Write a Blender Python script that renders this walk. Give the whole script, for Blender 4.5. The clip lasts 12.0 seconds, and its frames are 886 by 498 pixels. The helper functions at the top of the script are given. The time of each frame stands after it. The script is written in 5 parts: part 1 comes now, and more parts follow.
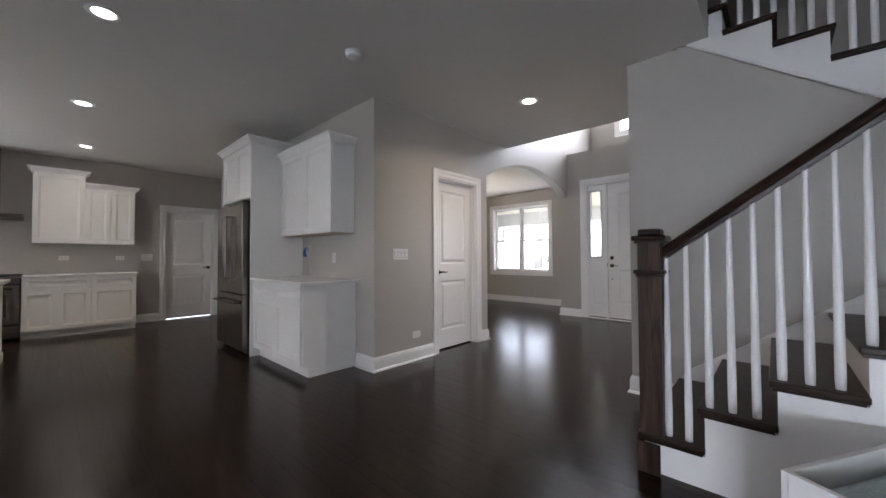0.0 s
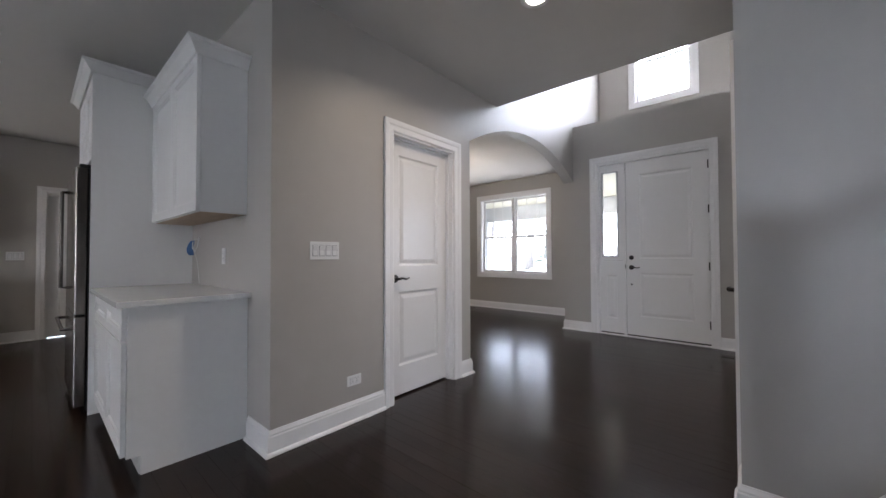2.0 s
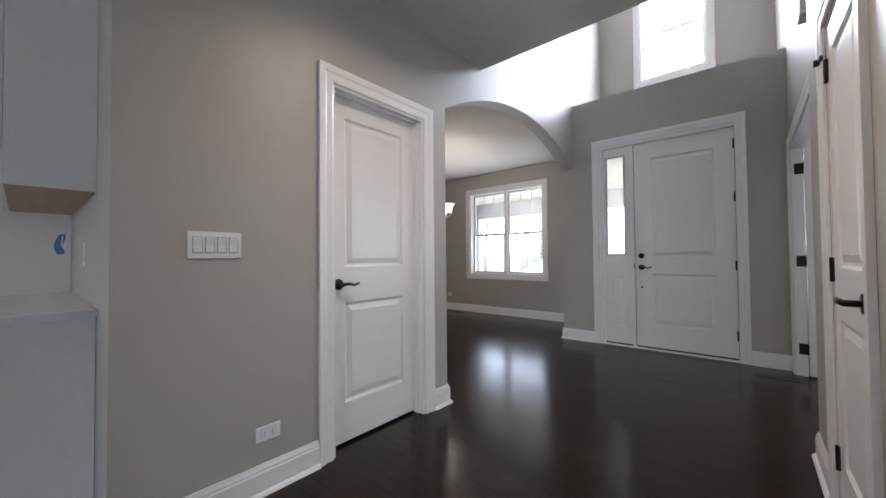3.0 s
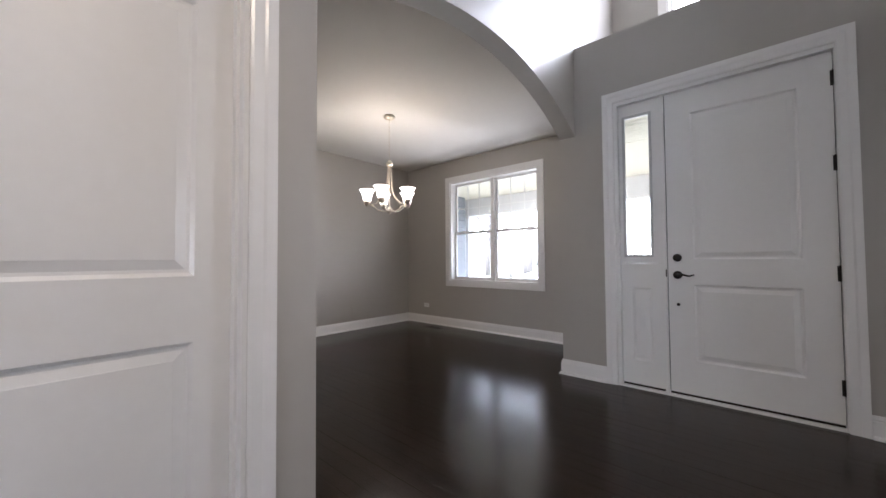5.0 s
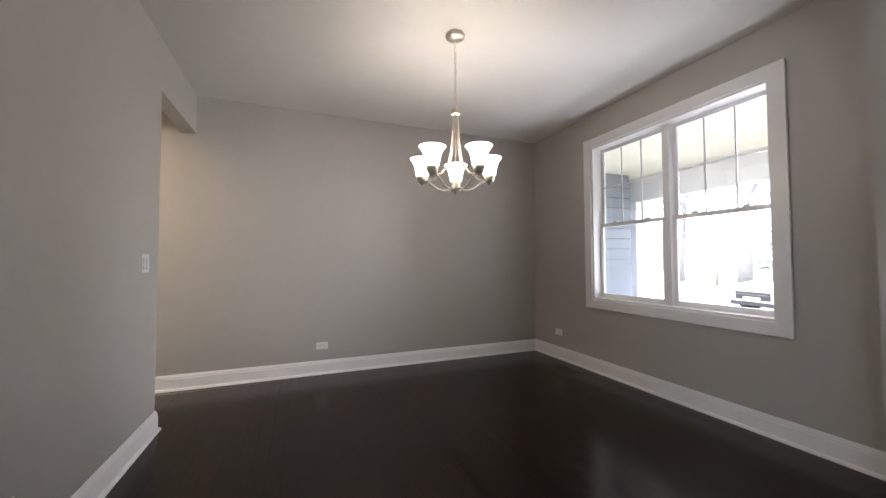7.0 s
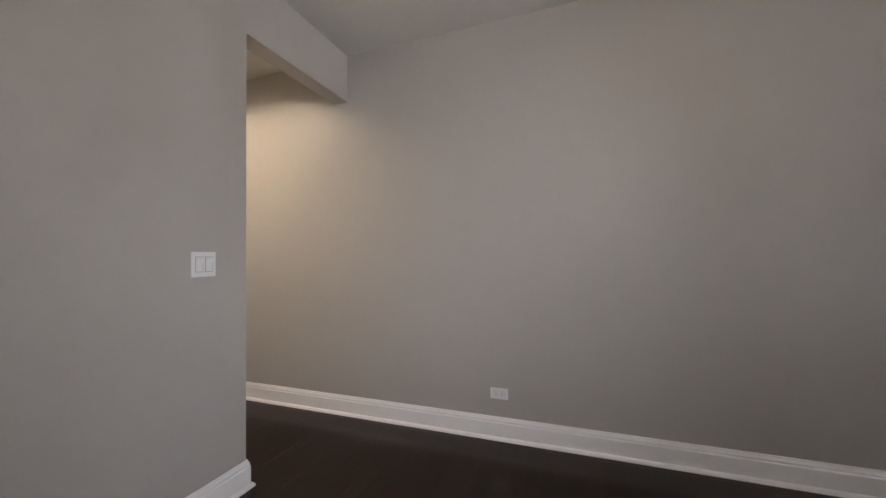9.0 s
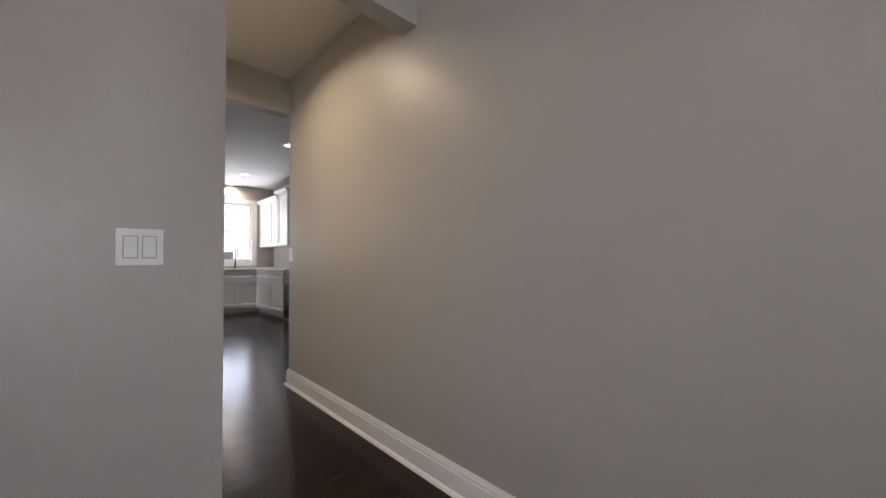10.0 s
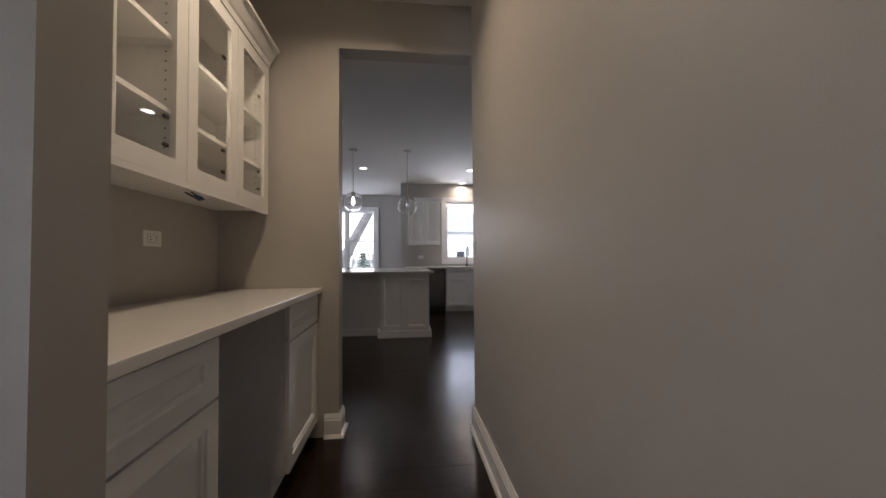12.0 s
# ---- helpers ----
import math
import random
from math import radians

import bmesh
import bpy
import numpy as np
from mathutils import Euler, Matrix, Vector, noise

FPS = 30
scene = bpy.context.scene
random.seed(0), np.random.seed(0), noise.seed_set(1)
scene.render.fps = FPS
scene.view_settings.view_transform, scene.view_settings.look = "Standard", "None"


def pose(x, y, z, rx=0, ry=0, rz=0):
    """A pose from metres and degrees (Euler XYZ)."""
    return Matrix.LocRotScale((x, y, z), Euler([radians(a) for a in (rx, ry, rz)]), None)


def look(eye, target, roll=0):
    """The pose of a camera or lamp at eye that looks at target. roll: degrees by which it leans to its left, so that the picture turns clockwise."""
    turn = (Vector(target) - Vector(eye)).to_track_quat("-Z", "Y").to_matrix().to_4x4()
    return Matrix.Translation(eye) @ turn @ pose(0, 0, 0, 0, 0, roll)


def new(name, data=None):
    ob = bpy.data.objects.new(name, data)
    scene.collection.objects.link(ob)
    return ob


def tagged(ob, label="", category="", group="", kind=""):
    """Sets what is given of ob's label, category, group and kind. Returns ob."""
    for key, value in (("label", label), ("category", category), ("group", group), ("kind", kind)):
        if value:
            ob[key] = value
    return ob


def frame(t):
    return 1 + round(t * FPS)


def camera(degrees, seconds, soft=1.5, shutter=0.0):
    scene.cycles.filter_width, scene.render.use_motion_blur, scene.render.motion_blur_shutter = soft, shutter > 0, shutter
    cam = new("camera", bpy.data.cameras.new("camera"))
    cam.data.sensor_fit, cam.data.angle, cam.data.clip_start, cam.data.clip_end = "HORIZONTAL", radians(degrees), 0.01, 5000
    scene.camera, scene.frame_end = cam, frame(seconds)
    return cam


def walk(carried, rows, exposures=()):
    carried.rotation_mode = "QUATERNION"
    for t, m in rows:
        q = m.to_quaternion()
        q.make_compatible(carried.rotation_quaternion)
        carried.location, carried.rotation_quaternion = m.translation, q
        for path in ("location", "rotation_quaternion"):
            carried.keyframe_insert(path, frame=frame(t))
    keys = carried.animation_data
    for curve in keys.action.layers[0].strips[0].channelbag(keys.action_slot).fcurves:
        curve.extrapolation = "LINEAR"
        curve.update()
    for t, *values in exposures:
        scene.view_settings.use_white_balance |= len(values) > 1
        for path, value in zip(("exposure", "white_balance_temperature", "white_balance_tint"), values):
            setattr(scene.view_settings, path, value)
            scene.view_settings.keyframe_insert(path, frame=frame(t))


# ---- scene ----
cam = camera(102.0, 12.0)
PATH = [
    (0, (0.001, -0.004, 1.151), (-1.359, 1.463, 1.193), -0.3),
    (0.5, (-0.204, 0.294, 1.146), (-1.554, 1.768, 1.189), -0.3),
    (1, (-0.427, 0.600, 1.142), (-1.769, 2.082, 1.189), -0.3),
    (1.5, (-0.635, 0.925, 1.133), (-1.963, 2.420, 1.180), -0.3),
    (2, (-0.838, 1.258, 1.141), (-2.153, 2.765, 1.180), -0.2),
    (2.5, (-1.014, 1.600, 1.124), (-2.322, 3.112, 1.170), -0.5),
    (3, (-1.173, 1.959, 1.119), (-2.470, 3.481, 1.162), -0.5),
    (5, (-1.652, 3.358, 1.107), (-2.976, 4.856, 1.167), -0.4),
    (5.5, (-1.807, 3.805, 1.111), (-3.197, 5.242, 1.176), -0.2),
    (6, (-2.014, 4.231, 1.122), (-3.535, 5.528, 1.194), -0.2),
    (6.5, (-2.258, 4.617, 1.145), (-3.946, 5.686, 1.22), -0.3),
    (7, (-2.541, 5.0, 1.168), (-4.397, 5.741, 1.238), -0.2),
    (7.5, (-2.885, 5.292, 1.183), (-4.847, 5.673, 1.256), -0.0),
    (9.5, (-4.731, 5.713, 1.17), (-6.427, 4.654, 1.217), -0.7),
    (10, (-5.280, 5.562, 1.124), (-6.668, 4.122, 1.172), -0.3),
    (10.5, (-5.661, 5.156, 1.086), (-6.628, 3.406, 1.138), -0.2),
    (11, (-5.924, 4.881, 1.105), (-6.514, 2.971, 1.154), -0.5),
    (11.5, (-6.026, 4.707, 1.086), (-6.386, 2.74, 1.137), -0.5),
    (12, (-6.072, 4.58, 1.094), (-6.289, 2.592, 1.145), -0.4),
]
walk(cam, [(t, look(eye, target, roll)) for t, eye, target, roll in PATH],
     exposures=[(0, 3.45, 6350, 17), (2.5, 3.45, 6100, 17), (5, 3.5, 6200, 18), (7.25, 3.4, 6300, 17), (9.5, 3.05, 6300, 19), (10.5, 2.65, 6300, 19), (12, 2.2, 6200, 19)])

# ---- world, sun and lamps ----
world = bpy.data.worlds.new("sky")
scene.world = world
world.use_nodes = True
wn, wl = world.node_tree.nodes, world.node_tree.links
sky = wn.new("ShaderNodeTexSky")
sky.sky_type = "NISHITA"
sky.sun_disc = False
sky.sun_elevation, sky.sun_rotation = radians(40), radians(150)
sky.air_density, sky.dust_density = 1.0, 1.5
haze = wn.new("ShaderNodeMix")
haze.data_type = "RGBA"
haze.inputs[0].default_value = 0.7
haze.inputs[7].default_value = (5.9, 6.2, 6.6, 1)
wl.new(sky.outputs[0], haze.inputs[6])
wl.new(haze.outputs[2], wn["Background"].inputs[0])
wn["Background"].inputs[1].default_value = 0.15


def lamp(name, kind, m, energy, color=(1, 1, 1), **more):
    data = bpy.data.lights.new(name, kind)
    data.energy, data.color = energy, color
    for key, value in more.items():
        setattr(data, key, value)
    ob = new(name, data)
    ob.matrix_world = m
    return ob


sun = lamp("sun", "SUN", look((0, 0, 10), (3.0, -5.2, 0)), 0.6, (1, 0.97, 0.93), angle=radians(20))


def window_lamp(name, place, target, w, h, energy):
    return lamp(name, "AREA", look(place, target), energy, (0.86, 0.93, 1.0), shape="RECTANGLE", size=w, size_y=h)


# daylight entering at each window, from above or beside its view
lamp("dining_side_daylight", "AREA", look((-3.80, 8.40, 1.55), (-4.9, 4.1, 1.3)), 3.1, (0.93, 0.96, 0.98), shape="RECTANGLE", size=0.24, size_y=1.5, spread=radians(80))
lamp("dining_ground_light", "AREA", look((-4.73, 8.45, 0.3), (-4.73, 5.6, 2.1)), 3.2, (0.92, 0.96, 1.0), shape="RECTANGLE", size=1.5, size_y=0.35)
window_lamp("foyer_daylight", (-1.96, 8.3, 4.5), (-2.3, 4, 2.6), 1.0, 1.5, 14)
window_lamp("kitchen_daylight", (-7.45, -4.3, 0.72), (-7.1, -0.8, 2.0), 0.8, 0.5, 9)
window_lamp("breakfast_daylight", (-4.6, -5.8, 0.42), (-5.2, -1.5, 2.5), 1.4, 0.6, 9)
window_lamp("study_daylight", (0.2, 6.76, 1.45), (-0.3, 4.8, 1.2), 1.2, 1.3, 7)
lamp("family_daylight", "AREA", look((2.2, -5.2, 0.9), (0.6, 2.1, 0.8)), 6.8, (0.80, 0.90, 1.0), shape="RECTANGLE", size=2.2, size_y=0.9, spread=radians(100))


# added fill lamp inside the closed east wall, brightens breakfast area and kitchen
lamp("patio_daylight", "AREA", look((2.9, -2.2, 1.5), (-5.0, -4.9, 2.0)), 6, (0.86, 0.93, 1.0), shape="RECTANGLE", size=1.6, size_y=1.4, spread=radians(46))


# ---- materials ----
def srgb(r, g, b):
    return tuple((c / 255 / 12.92 if c <= 10 else ((c / 255 + 0.055) / 1.055) ** 2.4) for c in (r, g, b)) + (1.0,)


def material(name, color, rough=0.5, metal=0.0, vary=0.06, scale=3.0, bump=0.0, bump_scale=200.0, stretch=(1, 1, 1), coat=0.0, island=0.0):
    m = bpy.data.materials.new(name)
    m.use_nodes = True
    n, l = m.node_tree.nodes, m.node_tree.links
    b = n["Principled BSDF"]
    b.inputs["Roughness"].default_value, b.inputs["Metallic"].default_value = rough, metal
    b.inputs["Coat Weight"].default_value = coat
    b.inputs["Coat Roughness"].default_value = 0.12
    geo = n.new("ShaderNodeTexCoord")
    mp = n.new("ShaderNodeMapping")
    mp.inputs["Scale"].default_value = stretch
    l.new(geo.outputs["Object"], mp.inputs[0])
    t1, t2 = n.new("ShaderNodeTexNoise"), n.new("ShaderNodeTexNoise")
    t1.inputs["Scale"].default_value, t2.inputs["Scale"].default_value = scale, scale * 14
    t1.inputs["Detail"].default_value = 4
    for t in (t1, t2):
        l.new(mp.outputs[0], t.inputs[0])
    add = n.new("ShaderNodeMath")
    add.operation = "ADD"
    l.new(t1.outputs[0], add.inputs[0])
    l.new(t2.outputs[0], add.inputs[1])
    ramp = n.new("ShaderNodeMapRange")
    ramp.inputs[1].default_value, ramp.inputs[2].default_value = 0.6, 1.4
    ramp.inputs[3].default_value, ramp.inputs[4].default_value = 1 - vary, 1 + vary
    l.new(add.outputs[0], ramp.inputs[0])
    mul = n.new("ShaderNodeVectorMath")
    mul.operation = "SCALE"
    mul.inputs[0].default_value = color[:3]
    l.new(ramp.outputs[0], mul.inputs["Scale"])
    l.new(mul.outputs[0], b.inputs["Base Color"])
    if bump:
        t3, bp = n.new("ShaderNodeTexNoise"), n.new("ShaderNodeBump")
        t3.inputs["Scale"].default_value = bump_scale
        bp.inputs["Strength"].default_value, bp.inputs["Distance"].default_value = bump, 0.002
        l.new(mp.outputs[0], t3.inputs[0])
        l.new(t3.outputs[0], bp.inputs["Height"])
        l.new(bp.outputs[0], b.inputs["Normal"])
    return m


def wood(name, dark, light, rough, grain=(0.6, 12, 12), by="object", bumpy=0.25):
    """Oak grain along local x."""
    m = bpy.data.materials.new(name)
    m.use_nodes = True
    n, l = m.node_tree.nodes, m.node_tree.links
    b = n["Principled BSDF"]
    b.inputs["Roughness"].default_value = rough
    b.inputs["Specular IOR Level"].default_value = 0.28
    tc, mp = n.new("ShaderNodeTexCoord"), n.new("ShaderNodeMapping")
    mp.inputs["Scale"].default_value = grain
    l.new(tc.outputs["Object"], mp.inputs[0])
    rnd = n.new("ShaderNodeObjectInfo") if by == "object" else n.new("ShaderNodeNewGeometry")
    src = rnd.outputs["Random"] if by == "object" else rnd.outputs["Random Per Island"]
    comb = n.new("ShaderNodeCombineXYZ")
    k = n.new("ShaderNodeMath")
    k.operation = "MULTIPLY"
    k.inputs[1].default_value = 37.0
    l.new(src, k.inputs[0])
    l.new(k.outputs[0], comb.inputs[0])
    l.new(k.outputs[0], comb.inputs[1])
    va = n.new("ShaderNodeVectorMath")
    va.operation = "ADD"
    l.new(mp.outputs[0], va.inputs[0])
    l.new(comb.outputs[0], va.inputs[1])
    t1, t2 = n.new("ShaderNodeTexNoise"), n.new("ShaderNodeTexNoise")
    t1.inputs["Scale"].default_value, t1.inputs["Detail"].default_value, t1.inputs["Distortion"].default_value = 1.6, 6, 1.2
    t2.inputs["Scale"].default_value, t2.inputs["Detail"].default_value = 9, 3
    l.new(va.outputs[0], t1.inputs[0])
    l.new(va.outputs[0], t2.inputs[0])
    mix = n.new("ShaderNodeMath")
    mix.operation = "MULTIPLY_ADD"
    mix.inputs[1].default_value = 0.4
    l.new(t2.outputs[0], mix.inputs[0])
    l.new(t1.outputs[0], mix.inputs[2])
    cr = n.new("ShaderNodeValToRGB")
    cr.color_ramp.elements[0].position, cr.color_ramp.elements[1].position = 0.45, 0.95
    cr.color_ramp.elements[0].color, cr.color_ramp.elements[1].color = dark, light
    l.new(mix.outputs[0], cr.inputs[0])
    br = n.new("ShaderNodeMapRange")
    br.inputs[3].default_value, br.inputs[4].default_value = 0.75, 1.3
    l.new(src, br.inputs[0])
    sc = n.new("ShaderNodeVectorMath")
    sc.operation = "SCALE"
    l.new(cr.outputs[0], sc.inputs[0])
    l.new(br.outputs[0], sc.inputs["Scale"])
    l.new(sc.outputs[0], b.inputs["Base Color"])
    rr = n.new("ShaderNodeMapRange")
    rr.inputs[3].default_value, rr.inputs[4].default_value = rough * 0.7, rough * 1.4
    l.new(t1.outputs[0], rr.inputs[0])
    l.new(rr.outputs[0], b.inputs["Roughness"])
    bp = n.new("ShaderNodeBump")
    bp.inputs["Strength"].default_value, bp.inputs["Distance"].default_value = bumpy, 0.001
    l.new(mix.outputs[0], bp.inputs["Height"])
    l.new(bp.outputs[0], b.inputs["Normal"])
    return m


def glass(name, rough=0.0, tint=(1, 1, 1, 1)):
    m = bpy.data.materials.new(name)
    m.use_nodes = True
    b = m.node_tree.nodes["Principled BSDF"]
    b.inputs["Base Color"].default_value = tint
    b.inputs["Transmission Weight"].default_value = 1.0
    b.inputs["Roughness"].default_value = rough
    b.inputs["IOR"].default_value = 1.45
    return m


def emitter(name, color, strength):
    m = bpy.data.materials.new(name)
    m.use_nodes = True
    b = m.node_tree.nodes["Principled BSDF"]
    b.inputs["Base Color"].default_value = (0.8, 0.8, 0.8, 1)
    b.inputs["Emission Color"].default_value = color
    b.inputs["Emission Strength"].default_value = strength
    return m


WALL = material("greige_wall_paint", (0.420, 0.396, 0.365), 0.42, vary=0.015, scale=0.8, bump=0.15, bump_scale=350)
CEIL = material("ceiling_paint", (0.66, 0.64, 0.61), 0.8, vary=0.02, scale=0.6, bump=0.1, bump_scale=300)
TRIM = material("white_trim_paint", (0.78, 0.77, 0.76), 0.28, vary=0.015, scale=2, bump=0.06, bump_scale=60)
CAB = material("white_cabinet_lacquer", (0.76, 0.75, 0.73), 0.35, vary=0.02, scale=2, bump=0.05, bump_scale=90)
RAW = material("maple_cabinet_underside", (0.45, 0.33, 0.22), 0.5, vary=0.2, scale=4, stretch=(1, 8, 1))
QUARTZ = material("white_quartz", (0.74, 0.73, 0.71), 0.15, vary=0.03, scale=9)
FLOOR = wood("dark_oak_floor", (0.0038, 0.0021, 0.0015, 1), (0.0250, 0.0122, 0.0072, 1), 0.195, bumpy=0.3)
STAIRWOOD = wood("dark_oak_stair", (0.0045, 0.0024, 0.0017, 1), (0.042, 0.020, 0.012, 1), 0.3)
NEWEL = wood("dark_oak_upright", (0.0035, 0.0018, 0.0013, 1), (0.078, 0.043, 0.029, 1), 0.4, grain=(16, 16, 1.1))
STEEL = material("stainless_steel", (0.22, 0.20, 0.185), 0.24, 1.0, vary=0.05, scale=1.2, stretch=(40, 40, 1))
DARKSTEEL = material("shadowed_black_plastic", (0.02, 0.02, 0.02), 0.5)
BLACK = material("oil_rubbed_bronze", (0.025, 0.02, 0.018), 0.35, 0.7, vary=0.2)
NICKEL = material("satin_nickel", (0.62, 0.57, 0.49), 0.42, 1.0, vary=0.03)
PLASTIC = material("white_plastic", (0.75, 0.75, 0.74), 0.35, vary=0.01)
# grey that paints in the shade of the gaps on wall plates
GAPSHADE = material("plate_gap_shade", (0.30, 0.30, 0.31), 0.6)
BLUETAPE = material("blue_tape", (0.04, 0.12, 0.3), 0.6)
GLASS = glass("window_glass")
SHADE = emitter("lit_frosted_glass", (1, 0.93, 0.82, 1), 0.4)
LEDW = emitter("lit_lamp_lens", (1, 0.9, 0.74, 1), 2.0)
LEDC = emitter("lit_cool_lens", (1, 0.97, 0.92, 1), 1.25)
TEAL = material("pale_teal_glaze", (0.42, 0.52, 0.5), 0.25, vary=0.25, scale=8)
SIDING = material("blue_grey_siding", (0.19, 0.21, 0.24), 0.6, vary=0.1)
PALE = material("pale_siding", (0.62, 0.63, 0.64), 0.7, vary=0.05)
CREAM = material("cream_boards", (0.74, 0.70, 0.58), 0.5, vary=0.05, stretch=(1, 30, 1))
PORCH = material("porch_paint", (0.7, 0.7, 0.7), 0.5, vary=0.03)
CONCRETE = material("concrete", (0.36, 0.35, 0.33), 0.8, vary=0.15, bump=0.4)
GRASS = material("frosted_lawn", (0.20, 0.215, 0.18), 0.9, vary=0.3, scale=0.7, bump=0.6, bump_scale=30)
# bark and needles lightened, the outdoor haze is put into their colours
BARK = material("hazed_grey_bark", (0.20, 0.19, 0.185), 0.9, vary=0.35, scale=6, bump=0.8, bump_scale=20)
NEEDLE = material("hazed_evergreen_needles", (0.13, 0.18, 0.14), 0.8, vary=0.4)
ROOFM = material("pale_roof_shingle", (0.42, 0.42, 0.43), 0.9, vary=0.2, scale=5)
CARPAINT = material("dark_car_paint", (0.10, 0.11, 0.12), 0.25, 0.3, vary=0.1)


# ---- mesh helpers ----
def put(name, bm, mat, parent=None, label="", m=None, smooth=False, kind=""):
    me = bpy.data.meshes.new(name)
    if smooth:
        for f in bm.faces:
            f.smooth = True
    bm.to_mesh(me)
    bm.free()
    me.materials.append(mat)
    ob = new(name, me)
    if m is not None:
        ob.matrix_world = m
    if parent is not None:
        ob.parent = parent
    return tagged(ob, label=label, kind=kind)


def part(name, bm, mat, parent, label="", smooth=False):
    return put(name, bm, mat, parent, label, smooth=smooth)


def thing(name, label, category, m=None, group="", kind=""):
    ob = new(name)
    ob.empty_display_size = 0.1
    if m is not None:
        ob.matrix_world = m
    return tagged(ob, label, category, group, kind)


def box(x0, x1, y0, y1, z0, z1, bm=None, bevel=0.0):
    bm = bm or bmesh.new()
    vs = [bm.verts.new((x, y, z)) for z in (z0, z1) for x, y in ((x0, y0), (x1, y0), (x1, y1), (x0, y1))]
    fs = [bm.faces.new([vs[i] for i in f]) for f in ((3, 2, 1, 0), (4, 5, 6, 7), (0, 1, 5, 4), (1, 2, 6, 5), (2, 3, 7, 6), (3, 0, 4, 7))]
    if bevel:
        bmesh.ops.bevel(bm, geom=list({e for f in fs for e in f.edges}), offset=bevel, segments=2, affect="EDGES", profile=0.5)
    return bm


def lathe(profile, seg=24, bm=None, at=(0, 0, 0)):
    """Turned shape: profile of (radius, z)."""
    bm = bm or bmesh.new()
    rings = []
    for r, z in profile:
        rings.append([bm.verts.new((at[0] + r * math.cos(2 * math.pi * i / seg), at[1] + r * math.sin(2 * math.pi * i / seg), at[2] + z)) for i in range(seg)])
    for a, b in zip(rings, rings[1:]):
        for i in range(seg):
            bm.faces.new((a[i], a[(i + 1) % seg], b[(i + 1) % seg], b[i]))
    if profile[0][0] > 1e-4:
        bm.faces.new(rings[0][::-1])
    if profile[-1][0] > 1e-4:
        bm.faces.new(rings[-1])
    return bm


def tube(points, radius, seg=8, bm=None):
    """A round rod along points; radius a number or one for each point."""
    bm = bm or bmesh.new()
    pts = [Vector(p) for p in points]
    rings = []
    for i, p in enumerate(pts):
        d = (pts[min(i + 1, len(pts) - 1)] - pts[max(i - 1, 0)]).normalized()
        u = d.cross(Vector((0, 0, 1)) if abs(d.z) < 0.9 else Vector((1, 0, 0))).normalized()
        v = d.cross(u)
        r = radius[i] if isinstance(radius, (list, tuple)) else radius
        rings.append([bm.verts.new(p + (u * math.cos(2 * math.pi * k / seg) + v * math.sin(2 * math.pi * k / seg)) * r) for k in range(seg)])
    for a, b in zip(rings, rings[1:]):
        for k in range(seg):
            bm.faces.new((a[k], a[(k + 1) % seg], b[(k + 1) % seg], b[k]))
    bm.faces.new(rings[0][::-1])
    bm.faces.new(rings[-1])
    bmesh.ops.recalc_face_normals(bm, faces=bm.faces)
    return bm


def prism(outline, axis, a, b, bm=None):
    """Outline (u, v) swept along an axis from a to b; u, v are the other two axes in order."""
    bm = bm or bmesh.new()
    def at(u, v, w):
        return {"x": (w, u, v), "y": (u, w, v), "z": (u, v, w)}[axis]
    r0 = [bm.verts.new(at(u, v, a)) for u, v in outline]
    r1 = [bm.verts.new(at(u, v, b)) for u, v in outline]
    n = len(outline)
    for i in range(n):
        bm.faces.new((r0[i], r0[(i + 1) % n], r1[(i + 1) % n], r1[i]))
    bm.faces.new(r0[::-1])
    bm.faces.new(r1)
    bmesh.ops.recalc_face_normals(bm, faces=bm.faces)
    return bm


